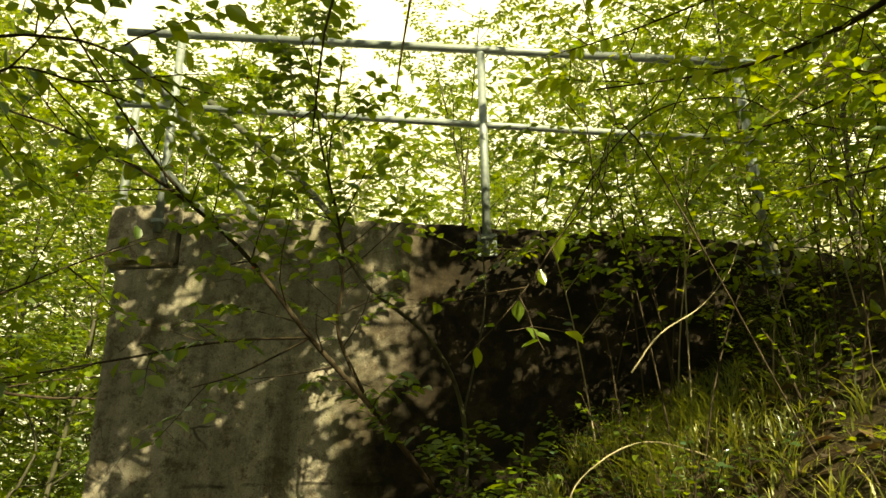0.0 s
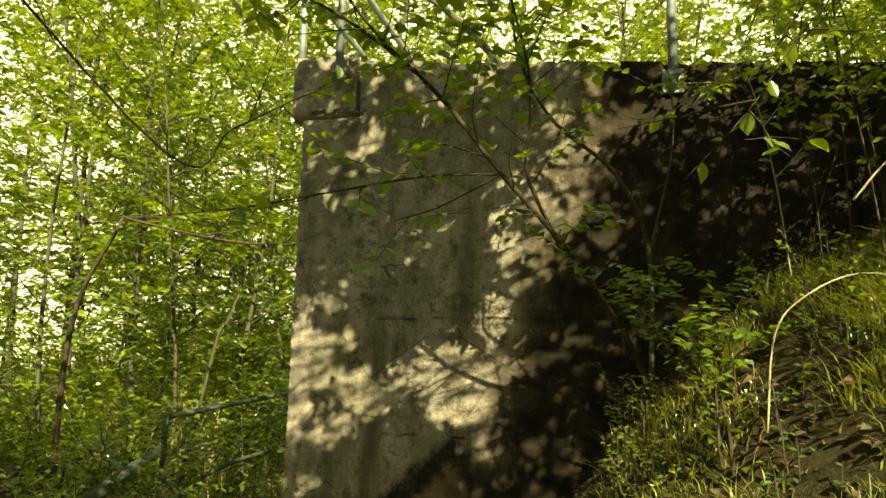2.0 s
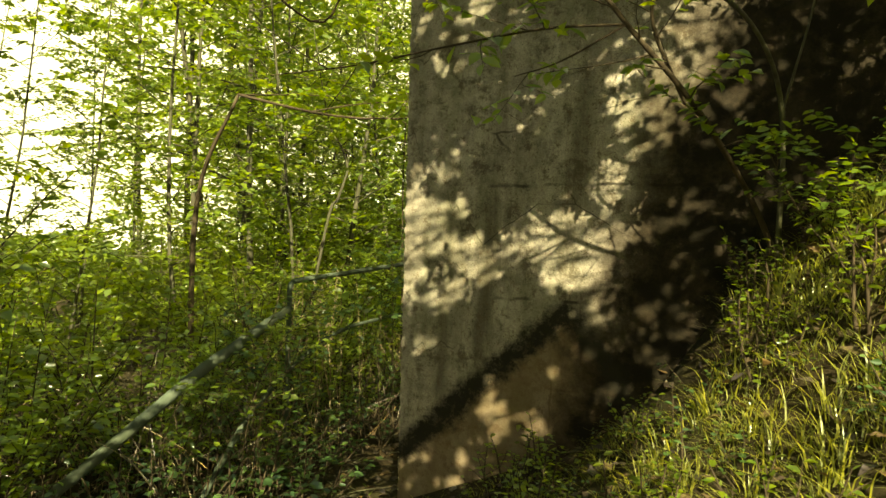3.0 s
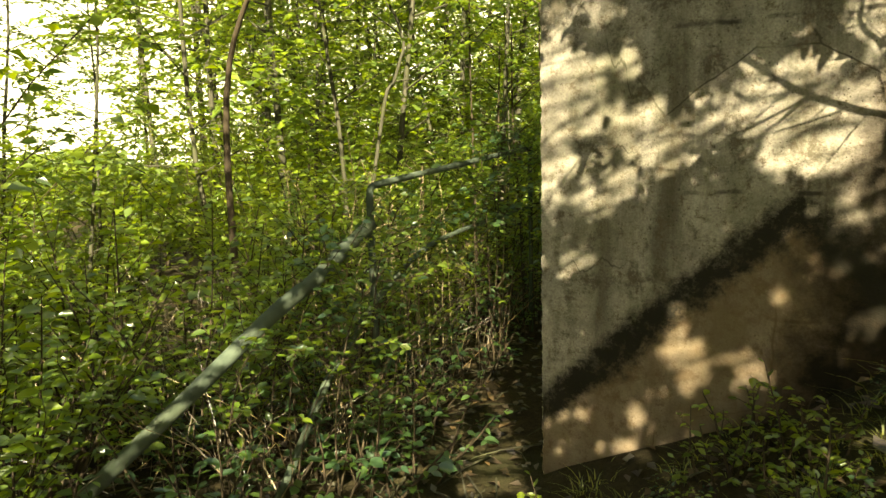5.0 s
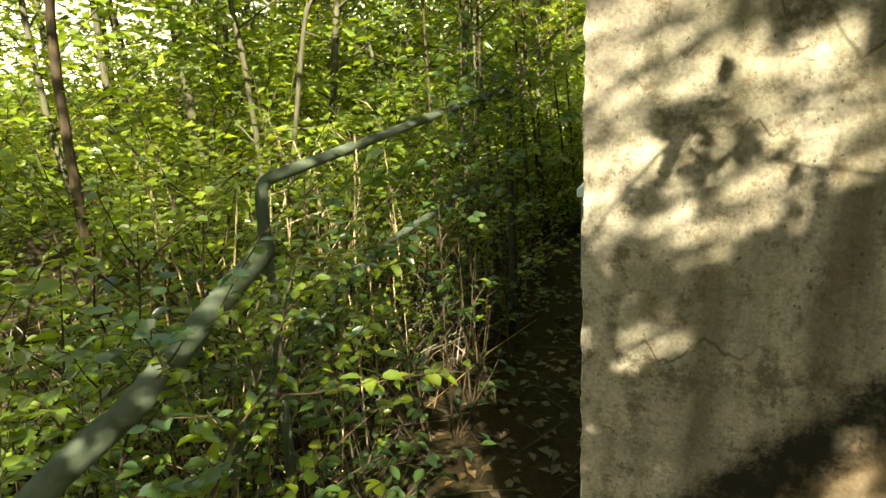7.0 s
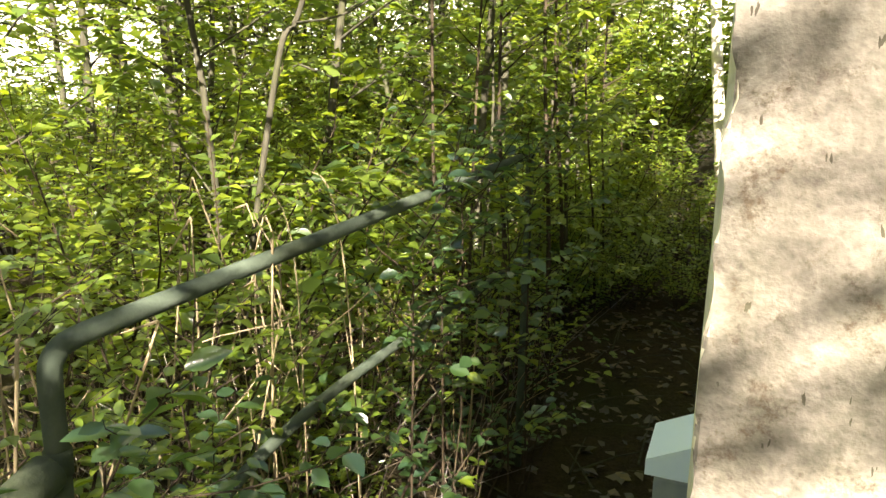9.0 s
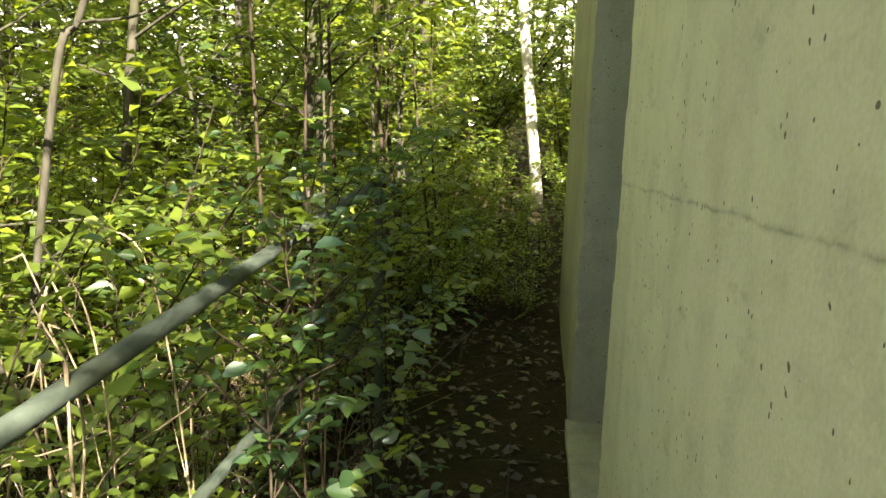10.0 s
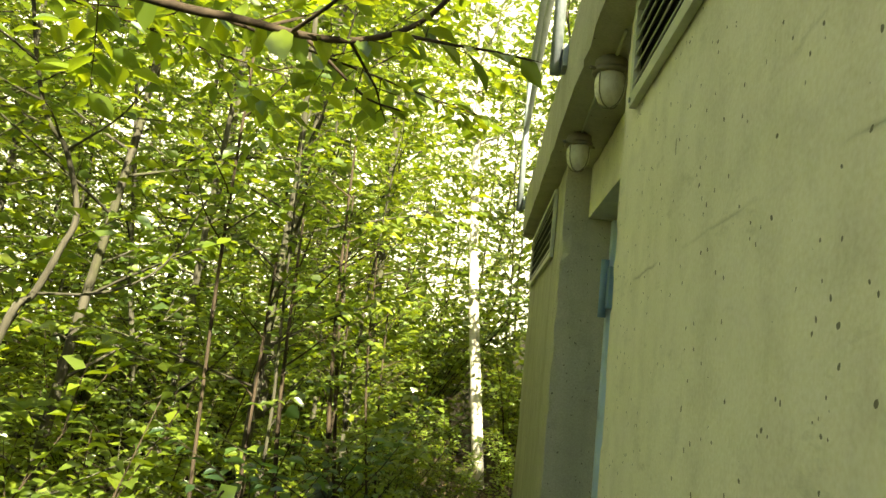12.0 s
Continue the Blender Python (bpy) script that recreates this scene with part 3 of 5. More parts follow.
def build_fittings():
    build_vent(0.75, 1.735, 2.175, 2.47)
    build_vent(3.83, 5.6, 2.07, 2.455)
    build_lamp(-0.01, 2.17, 2.515)
    build_lamp(-0.005, 2.98, 2.515)
    c = thing("cable", (0, 0, 0), "grey cable between the lamps under the slab", "cable")
    geo = ([], [])
    tube(geo, smooth_path([(-0.005, 1.96, 2.50), (0.0, 2.3, 2.492), (-0.01, 2.55, 2.495), (0.0, 2.93, 2.498)], 6), 0.006, 0.006, 6)
    part("sheath", mesh_from("sheath", *geo, LOUVRE, True), c)
    # steel door in the niche
    d = thing("door_1", (0.27, (NICHE0 + NICHE1) / 2, -0.40), "closed blue painted steel door in the niche", "door", kind="structure")
    h = (NICHE1 - NICHE0) / 2
    part("leaf", box_mesh("leaf", 0.0, 0.05, -h + 0.06, h - 0.06, 0.01, 2.58, BLUE_PAINT, 0.004), d)
    for a, b in ((-h + 0.004, -h + 0.058), (h - 0.058, h - 0.004)):
        part("door_frame", box_mesh("door_frame", -0.03, 0.06, a, b, 0.0, 2.625, PALE_BLUE, 0.004), d)
    for z0 in (0.20, 2.14):
        geo = ([], [])
        tube(geo, [Vector((-0.055, h - 0.075, z0)), Vector((-0.055, h - 0.075, z0 + 0.13)), Vector((-0.055, h - 0.075, z0 + 0.28))], 0.02, 0.02, 12)
        hg = part("hinge", mesh_from("hinge", *geo, BLUE_PAINT, True), d)
        part("hinge_plate", box_mesh("hinge_plate", -0.045, -0.002, h - 0.16, h - 0.082, z0 + 0.04, z0 + 0.24, BLUE_PAINT, 0.003), d)
    # small cabinet on the facade near the corner
    b = thing("junction_box", (-0.001, 0.30, 0.575), "pale blue metal junction box with a sloping lid on the wall", "electric box")
    part("body", box_mesh("body", -0.042, 0.0, -0.045, 0.045, 0.0, 0.24, STEEL, 0.004), b, "grey metal body")
    verts = [(-0.052, -0.05, 0.243), (0.001, -0.05, 0.243), (0.001, 0.05, 0.243), (-0.052, 0.05, 0.243),
             (-0.052, -0.05, 0.262), (0.001, -0.05, 0.288), (0.001, 0.05, 0.288), (-0.052, 0.05, 0.262)]
    part("lid", mesh_from("lid", verts, [(3, 2, 1, 0), (4, 5, 6, 7), (0, 1, 5, 4), (1, 2, 6, 5), (2, 3, 7, 6), (3, 0, 4, 7)], PALE_BLUE), b, "pale blue sloping lid")


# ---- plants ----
# sun patches chosen on the wall (x, z, radii); leaves shading them are dropped
SUN_PATCHES = [
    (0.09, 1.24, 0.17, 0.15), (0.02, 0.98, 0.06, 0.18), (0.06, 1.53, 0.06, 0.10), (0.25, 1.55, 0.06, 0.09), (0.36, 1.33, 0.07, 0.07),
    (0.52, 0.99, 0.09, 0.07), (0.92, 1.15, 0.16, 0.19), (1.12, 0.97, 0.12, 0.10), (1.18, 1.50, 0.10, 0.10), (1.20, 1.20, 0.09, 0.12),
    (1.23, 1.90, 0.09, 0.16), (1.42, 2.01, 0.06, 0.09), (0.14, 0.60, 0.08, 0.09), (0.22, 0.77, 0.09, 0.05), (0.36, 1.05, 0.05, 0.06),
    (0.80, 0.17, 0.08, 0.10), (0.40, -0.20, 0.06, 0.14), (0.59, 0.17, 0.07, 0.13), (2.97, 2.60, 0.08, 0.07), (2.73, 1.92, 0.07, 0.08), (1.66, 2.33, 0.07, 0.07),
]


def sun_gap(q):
    """True where leaves are dropped for a chosen sun patch or scattered small ones."""
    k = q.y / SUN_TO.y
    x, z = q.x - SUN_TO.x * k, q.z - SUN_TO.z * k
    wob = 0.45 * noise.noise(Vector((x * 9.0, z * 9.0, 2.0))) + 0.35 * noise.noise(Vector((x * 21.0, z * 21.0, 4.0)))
    for gx, gz, rx, rz in SUN_PATCHES:
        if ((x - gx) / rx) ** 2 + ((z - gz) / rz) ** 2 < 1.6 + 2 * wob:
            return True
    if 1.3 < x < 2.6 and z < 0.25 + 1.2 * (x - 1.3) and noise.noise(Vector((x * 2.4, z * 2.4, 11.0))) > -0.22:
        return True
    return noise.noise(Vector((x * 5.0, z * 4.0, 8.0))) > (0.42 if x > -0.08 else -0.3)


def spray(rng, start, heading, length, geo, leaves, r=0.012, twigs=6, gap=0.05, size=0.07, rise=0.1, seg=4, mid=True):
    """A limb with side twigs in one flat layer; leaves gets (pos, dir, size)."""
    p = Vector(start)
    d = Vector(heading).normalized()
    pts = [p.copy()]
    n = max(4, int(length / 0.3))
    for i in range(n):
        d = (d + Vector((rng.normal(0, 0.10), rng.normal(0, 0.10), rng.normal(0, 0.07) + rise * 0.1 - 0.02 * i / n))).normalized()
        p = p + d * (length / n)
        pts.append(p.copy())
    tube(geo, pts, r, r * 0.25, seg, False)
    axes = [pts]
    for k in range(twigs):
        f = 0.2 + 0.75 * (k + rng.random()) / twigs
        i = min(int(f * n), n - 1)
        q = pts[i]
        dd = (pts[i + 1] - q).normalized()
        s = dd.cross(Vector((0, 0, 1)))
        s = s.normalized() if s.length > 0.1 else Vector((1, 0, 0))
        sign = 1 if k % 2 else -1
        td = (dd * 0.75 + s * sign * rng.uniform(0.5, 1.0) + Vector((0, 0, rng.normal(0.05, 0.18)))).normalized()
        ln = length * (1 - f * 0.6) * rng.uniform(0.35, 0.6)
        m = max(3, int(ln / 0.12))
        tp = [q.copy()]
        for _ in range(m):
            td = (td + Vector((rng.normal(0, 0.12), rng.normal(0, 0.12), rng.normal(-0.02, 0.06)))).normalized()
            tp.append(tp[-1] + td * (ln / m))
        tube(geo, [tp[0], tp[len(tp) // 2], tp[-1]] if mid else [tp[0], tp[-1]], r * 0.35, r * 0.12, 3, False)
        axes.append(tp)
    for ax in axes:
        total = sum((b - a).length for a, b in zip(ax, ax[1:]))
        first = 0.35 if ax is pts else 0.1
        m = int(total * (1 - first) / gap)
        for k in range(m):
            f = first + (1 - first) * (k + rng.random()) / max(m, 1)
            i = min(int(f * (len(ax) - 1)), len(ax) - 2)
            a, b = ax[i], ax[i + 1]
            q = a.lerp(b, f * (len(ax) - 1) - i)
            dd = (b - a).normalized()
            s = dd.cross(Vector((0, 0, 1)))
            s = s.normalized() if s.length > 0.1 else Vector((1, 0, 0))
            ld = dd * 0.6 + s * (1 if k % 2 else -1) * rng.uniform(0.6, 1.1)
            leaves.append((q, ld, size * rng.uniform(0.6, 1.2)))


def leaves_to_mesh(name, leaves, material, rng, **kw):
    return leaf_mesh(name, [l[0] for l in leaves], [l[1] for l in leaves], [l[2] for l in leaves], material, rng, **kw)


def make_tree(seed, height, r, first, limbs, reach, size, gap, label, at, bark=None, lean=0.03, fine=False, leaf=None, category="tree", group="young trees of the thicket"):
    rng = np.random.default_rng(seed)
    geo, leaves = ([], []), []
    pts, p = [], Vector((0, 0, -0.15))
    d = Vector((rng.normal(0, lean), rng.normal(0, lean), 1))
    n = 12
    for i in range(n + 1):
        pts.append(p.copy())
        d = (d + Vector((rng.normal(0, lean), rng.normal(0, lean), 0.02))).normalized()
        p = p + d * (height / n)
    tube(geo, pts, r, r * 0.15, 8, True, 0.06)
    for k in range(limbs):
        f = first + (1 - first) * (k + rng.random() * 0.8) / limbs
        i = min(int(f * n), n - 1)
        q = pts[i].lerp(pts[i + 1], f * n - i)
        az = k * 2.399 + rng.normal(0, 0.4)
        up = 0.25 + 0.5 * f + rng.normal(0, 0.12)
        ln = reach * (1.05 - 0.55 * abs(f - 0.45)) * rng.uniform(0.7, 1.15)
        spray(rng, q, (math.cos(az), math.sin(az), up), ln, geo, leaves, r * 0.33 * (1.1 - f * 0.6), 7, gap, size, mid=False)
    t = thing("tree", at, label, category, group)
    part("trunk", mesh_from("trunk", *geo, bark or BARK, True), t)
    part("crown", leaves_to_mesh("crown", leaves, leaf or LEAF, rng, fine=fine), t)
    return t


def make_shrub(seed, stems, height, size, gap, label, at, leaf=None, bark=None, fine=False, group="shrubs of the undergrowth", twigs=4, name="shrub"):
    rng = np.random.default_rng(seed)
    geo, leaves = ([], []), []
    for k in range(stems):
        az = k * 2.399 + rng.normal(0, 0.5)
        lean = rng.uniform(0.15, 0.7)
        spray(rng, (math.cos(az) * 0.08, math.sin(az) * 0.08, -0.05), (math.cos(az) * lean, math.sin(az) * lean, 1.0), height * rng.uniform(0.6, 1.1), geo, leaves, 0.009, twigs, gap, size, 0.0, 4)
    s = thing(name, at, label, name.replace("_", " "), group)
    part("stem", mesh_from("stem", *geo, bark or BARK_DARK, True), s)
    part("foliage", leaves_to_mesh("foliage", leaves, leaf or LEAF, rng, fine=fine), s)
    return s


def hand_branch(geo, leaves, rng, points, r0, r1, leafy=0.0, size=0.065, gap=0.05, seg=7, side=0):
    """A branch through given points; leafy: the share of it, from its tip, that bears leaves; side: leafy twigs."""
    path = smooth_path(points, 6)
    tube(geo, path, r0, r1, seg, True, 0.05)
    n = len(path)
    first = int(n * (1 - leafy))
    if leafy:
        total = sum((b - a).length for a, b in zip(path[first:], path[first + 1:]))
        for k in range(int(total / gap)):
            f = rng.random() * (n - 1 - first) + first
            i = min(int(f), n - 2)
            dd = (path[i + 1] - path[i]).normalized()
            s = dd.cross(Vector((rng.normal(), rng.normal(), 1))).normalized()
            leaves.append((path[i].lerp(path[i + 1], f - i), dd * 0.5 + s * (1 if k % 2 else -1), size * rng.uniform(0.6, 1.2)))
    for k in range(side):
        i = int(first + (n - 2 - first) * (k + rng.random()) / side)
        dd = (path[i + 1] - path[i]).normalized()
        s = dd.cross(Vector((rng.normal(0, 0.5), rng.normal(0, 0.5), 1))).normalized()
        spray(rng, path[i], dd * 0.6 + s * (1 if k % 2 else -1) * 0.9, rng.uniform(0.25, 0.55), geo, leaves, max(r1, 0.003), 3, gap, size)


def plant(name, label, category, branches, seed, bark, leaf, group="", fine=True, berries=0, cut_sun_gaps=False):
    rng = np.random.default_rng(seed)
    geo, leaves = ([], []), []
    for b in branches:
        hand_branch(geo, leaves, rng, **b)
    # leaves left out where the chosen sun patches should land
    if cut_sun_gaps:
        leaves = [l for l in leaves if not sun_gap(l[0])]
    t = thing(name, (0, 0, 0), label, category, group)
    part("stem", mesh_from("stem", *geo, bark, True), t)
    if leaves:
        part("foliage", leaves_to_mesh("foliage", leaves, leaf, rng, fine=fine), t)
    for _ in range(berries):
        q = leaves[int(rng.integers(len(leaves)))][0]
        bm = bmesh.new()
        bmesh.ops.create_icosphere(bm, subdivisions=2, radius=0.006, matrix=Matrix.Translation(q + Vector((0, 0, -0.012))))
        part("berry", bm_mesh("berry", bm, BERRY, True), t, "red berry")
    return t


def build_wall_shrub():
    plant("shrub", "slanting shrub with dark stems and sunlit leaves growing from the bank", "shrub", [
        dict(points=[(2.03, 0.0 - 0.12, 1.02), (1.9, -0.2, 1.35), (1.69, -0.73, 1.69), (1.43, -1.0, 2.0), (1.16, -1.15, 2.34), (0.83, -1.25, 2.61), (0.5, -1.35, 2.78), (0.23, -1.4, 2.88)], r0=0.015, r1=0.004, leafy=0.75, gap=0.022, side=26),
        dict(points=[(1.43, -1.0, 2.0), (1.16, -1.2, 1.95), (0.9, -1.49, 1.83), (0.6, -1.6, 1.76), (0.3, -1.7, 1.72)], r0=0.006, r1=0.002, leafy=0.8, gap=0.04, side=7),
        dict(points=[(1.43, -1.0, 2.0), (1.2, -1.1, 1.85), (1.05, -1.2, 1.78)], r0=0.005, r1=0.002, leafy=0.3, side=1),
        dict(points=[(1.62, -0.6, 1.75), (1.5, -0.8, 2.05), (1.53, -0.9, 2.26), (1.53, -0.98, 2.46), (1.45, -1.05, 2.82), (1.41, -1.1, 3.13), (1.35, -1.15, 3.34)], r0=0.009, r1=0.003, leafy=0.85, gap=0.022, side=22),
        dict(points=[(1.16, -1.15, 2.34), (0.95, -1.4, 2.55), (0.75, -1.7, 2.9), (0.6, -1.9, 3.2)], r0=0.006, r1=0.003, leafy=0.8, gap=0.03, side=6, size=0.07),
    ], 11, BARK_DARK, LEAF_NEAR, berries=7, cut_sun_gaps=True)
    plant("sapling", "thin sapling with bare lower stem leaning before the wall", "sapling", [
        dict(points=[(2.0, -0.3, 1.12), (2.0, -0.3, 1.76), (1.87, -0.6, 2.07), (1.59, -0.85, 2.3), (1.45, -0.9, 2.7), (1.5, -0.95, 3.3)], r0=0.013, r1=0.004, leafy=0.35, side=6),
        dict(points=[(2.0, -0.3, 1.76), (2.12, -0.32, 2.3), (2.1, -0.3, 2.75)], r0=0.006, r1=0.003, leafy=0.3, side=2),
    ], 12, BARK, LEAF_NEAR)
    plant("hanging_branch", "dark bare twigs hanging into view from above", "branch", [
        dict(points=[(1.75, -1.6, 3.9), (1.61, -1.6, 3.14), (1.58, -1.6, 2.94), (1.53, -1.5, 2.6)], r0=0.007, r1=0.003, leafy=0.12, side=1),
        dict(points=[(1.75, -1.6, 3.9), (1.95, -1.6, 3.5), (1.9, -1.6, 3.12), (1.87, -1.6, 2.9), (1.85, -1.6, 2.73)], r0=0.006, r1=0.003),
        dict(points=[(1.75, -1.6, 3.9), (2.0, -1.8, 4.6), (2.3, -2.2, 5.2)], r0=0.007, r1=0.012, leafy=0.3, side=3),
    ], 13, BARK_DARK, LEAF_NEAR)
    plant("shrub", "low leafy sprigs on the grassy bank before the dark wall", "shrub", [
        dict(points=[(2.2, -0.35, 1.15), (2.25, -0.4, 1.4), (2.28, -0.45, 1.66)], r0=0.006, r1=0.002, leafy=0.85, gap=0.02, size=0.05, side=6),
        dict(points=[(2.2, -0.35, 1.15), (2.05, -0.5, 1.35), (1.95, -0.55, 1.55)], r0=0.005, r1=0.002, leafy=0.85, gap=0.02, size=0.05, side=5),
        dict(points=[(2.2, -0.35, 1.15), (2.4, -0.6, 1.35), (2.5, -0.7, 1.42)], r0=0.005, r1=0.002, leafy=0.85, gap=0.02, size=0.05, side=5),
    ], 14, BARK_DARK, LEAF_NEAR)
    plant("branch", "leafy branch reaching in beside the corner of the wall", "branch", [
        dict(points=[(0.2, -2.9, 2.6), (0.74, -2.37, 2.52), (1.01, -2.29, 2.52), (1.15, -2.25, 2.51), (1.27, -2.2, 2.45), (1.35, -2.12, 2.39)], r0=0.006, r1=0.002, leafy=0.8, gap=0.03, side=5, size=0.055),
        dict(points=[(0.2, -2.9, 2.6), (0.91, -2.48, 2.26), (1.06, -2.41, 2.34), (1.15, -2.34, 2.35), (1.27, -2.25, 2.33)], r0=0.005, r1=0.002, leafy=0.8, gap=0.03, side=4, size=0.055),
        dict(points=[(0.2, -2.9, 2.6), (0.48, -1.85, 1.9), (0.65, -1.74, 2.0), (0.75, -1.59, 2.13), (0.92, -1.43, 2.29)], r0=0.005, r1=0.002, leafy=0.7, gap=0.04, side=4, size=0.06),
        dict(points=[(0.2, -2.9, 2.6), (-0.6, -3.2, 1.6), (-1.0, -3.3, -0.6)], r0=0.008, r1=0.02),
    ], 21, BARK_DARK, LEAF_NEAR, cut_sun_gaps=True)
    plant("sapling", "leafy young tree on the bank with boughs over the wall end", "sapling", [
        dict(points=[(4.1, -1.9, 1.4), (3.95, -1.85, 2.4), (3.77, -1.81, 2.99), (3.44, -1.53, 2.95), (3.14, -1.28, 2.96), (2.62, -1.06, 3.03)], r0=0.02, r1=0.003, leafy=0.6, gap=0.025, side=9, size=0.06),
        dict(points=[(3.95, -1.85, 2.4), (3.64, -1.87, 2.62), (3.43, -1.62, 2.66), (3.25, -1.4, 2.66), (2.91, -1.17, 2.69)], r0=0.008, r1=0.002, leafy=0.9, gap=0.03, side=9, size=0.055),
        dict(points=[(3.9, -1.87, 2.2), (3.54, -1.89, 2.29), (3.37, -1.66, 2.33), (3.21, -1.48, 2.36)], r0=0.007, r1=0.002, leafy=0.9, gap=0.035, side=6, size=0.055),
        dict(points=[(3.77, -1.81, 2.99), (3.64, -1.67, 3.29), (3.18, -1.3, 3.32), (2.77, -1.04, 3.32), (2.35, -0.86, 3.32)], r0=0.008, r1=0.002, leafy=0.85, gap=0.025, side=10, size=0.06),
    ], 22, BARK_DARK, LEAF_NEAR)
    # arching bare stems and brambles on the bank
    bare = [
        [(3.2, -1.5, 1.2), (2.66, -1.6, 2.5), (2.5, -1.75, 2.27), (2.34, -1.9, 2.04), (2.23, -2.0, 1.86), (2.08, -2.03, 1.69)],
        [(2.34, -1.3, 1.05), (2.38, -1.27, 1.36), (2.49, -1.25, 1.49), (2.66, -1.2, 1.56), (2.84, -1.2, 1.52), (2.95, -1.2, 1.46)],
        [(3.15, -0.6, 1.6), (3.13, -0.6, 2.04), (3.13, -0.65, 2.28), (3.07, -0.7, 2.53), (2.99, -0.75, 2.79), (2.91, -0.8, 3.06), (2.8, -0.9, 3.5)],
        [(3.2, -0.9, 1.6), (3.27, -0.9, 2.03), (3.33, -1.0, 2.23), (3.42, -1.1, 2.48), (3.55, -1.2, 2.71), (3.66, -1.3, 2.89)],
        [(2.62, -1.3, 1.78), (2.73, -1.3, 1.91), (2.91, -1.2, 2.03), (3.06, -1.1, 2.19), (3.24, -1.0, 2.45), (3.35, -0.9, 1.7)],
        [(2.44, -1.2, 2.36), (2.64, -1.2, 2.66), (2.83, -1.2, 2.83), (3.04, -1.2, 2.88), (3.25, -1.2, 2.83), (3.45, -1.2, 2.5), (3.5, -1.2, 1.6)],
        [(3.28, -1.5, 1.3), (3.31, -1.5, 1.83), (3.34, -1.5, 2.11), (3.42, -1.5, 2.4), (3.6, -1.6, 2.8)],
        [(2.7, -0.5, 1.5), (2.68, -0.5, 2.0), (2.62, -0.5, 2.4), (2.66, -0.6, 2.9), (2.6, -0.7, 3.5)],
    ]
    for i, b in enumerate(bare):
        plant("dead_stem" if i in (1, 4) else "bramble", "pale arching dry stem on the bank" if i in (1, 4) else "thin arching bramble stem growing on the bank", "stem",
              [dict(points=b, r0=0.0035 if i else 0.0028, r1=0.0018, leafy=0.0 if i in (1, 4) else 0.5, gap=0.08, side=0 if i in (1, 4) else 3, size=0.05, seg=6)], 30 + i, BARK_PALE if i in (1, 3, 4) else BARK_DARK, LEAF_NEAR, "stems on the bank")


def build_brambles():
    """Tangled thin stems on the bank before the dark end of the wall."""
    rng = np.random.default_rng(91)
    for i in range(26):
        x, y = rng.uniform(2.5, 4.2), rng.uniform(-1.5, -0.25)
        p = Vector((x, y, ground_z(x, y) - 0.02))
        az, h = rng.uniform(0, 6.283), rng.uniform(0.7, 1.7)
        out = Vector((math.cos(az), math.sin(az) * 0.5 - 0.1, 0)) * rng.uniform(0.15, 0.7)
        pts = [p, p + out * 0.25 + Vector((0, 0, h * 0.5)), p + out * 0.6 + Vector((0, 0, h * 0.9)), p + out + Vector((0, 0, h)), p + out * 1.5 + Vector((0, 0, h * 0.92))]
        plant("bramble", "thin arching bramble stem with small leaves on the bank", "stem",
              [dict(points=pts, r0=0.004, r1=0.0015, leafy=0.75, gap=0.035, side=int(rng.integers(4, 8)), size=0.055, seg=5)], 400 + i, BARK_PALE if i % 3 == 0 else BARK_DARK, LEAF_NEAR, "stems on the bank")


def build_path_railing():
    """Old pipe railing, overgrown: level beside the building, then down the slope beside the path."""
    r = thing("railing", (0, 0, 0), "grey-green weathered steel pipe railing overgrown by brush", "railing")
    pipe("top_rail", [(-0.944, 0.20, 0.66), (-0.944, 0.20, 0.79), (-0.943, 0.212, 0.832), (-0.938, 0.255, 0.851), (-0.93, 0.40, 0.861), (-0.915, 0.68, 0.879), (-0.896, 1.107, 0.905), (-0.88, 1.45, 0.927), (-0.86, 1.9, 0.955), (-0.83, 2.5, 0.99)], 0.0185, r, 16, 5, RAIL_PAINT)
    pipe("slope_rail", [(-1.78, -1.23, -0.54), (-1.27, -0.85, 0.02), (-0.95, -0.6, 0.38), (-0.84, -0.46, 0.50), (-0.87, -0.2, 0.575), (-0.93, 0.17, 0.655)], 0.033, r, 16, 6, RAIL_PAINT)
    pipe("mid_rail", [(-0.944, 0.20, 0.25), (-0.92, 0.7, 0.44), (-0.89, 1.3, 0.50), (-0.85, 2.0, 0.52), (-0.83, 2.5, 0.53)], 0.015, r, 12, 4, RAIL_PAINT)
    pipe("slope_mid_rail", [(-1.06, -0.78, -0.62), (-1.0, -0.6, -0.46), (-0.95, -0.24, -0.02), (-0.942, 0.17, 0.235)], 0.019, r, 12, 4, RAIL_PAINT)
    for x, y, top in ((-0.944, 0.20, 0.665), (-0.83, 2.48, 0.985), (-1.60, -1.09, -0.37)):
        pipe("post", [(x, y, ground_z(x, y) - 0.15), (x, y, top)], 0.0175, r, 14, 1, RAIL_PAINT)
    for q in ((-0.944, 0.20, 0.655), (-0.944, 0.20, 0.25), (-0.83, 2.48, 0.53)):
        pipe("weld_collar", [(q[0], q[1], q[2] - 0.022), (q[0], q[1], q[2] + 0.022)], 0.0215, r, 14, 1, RAIL_PAINT)


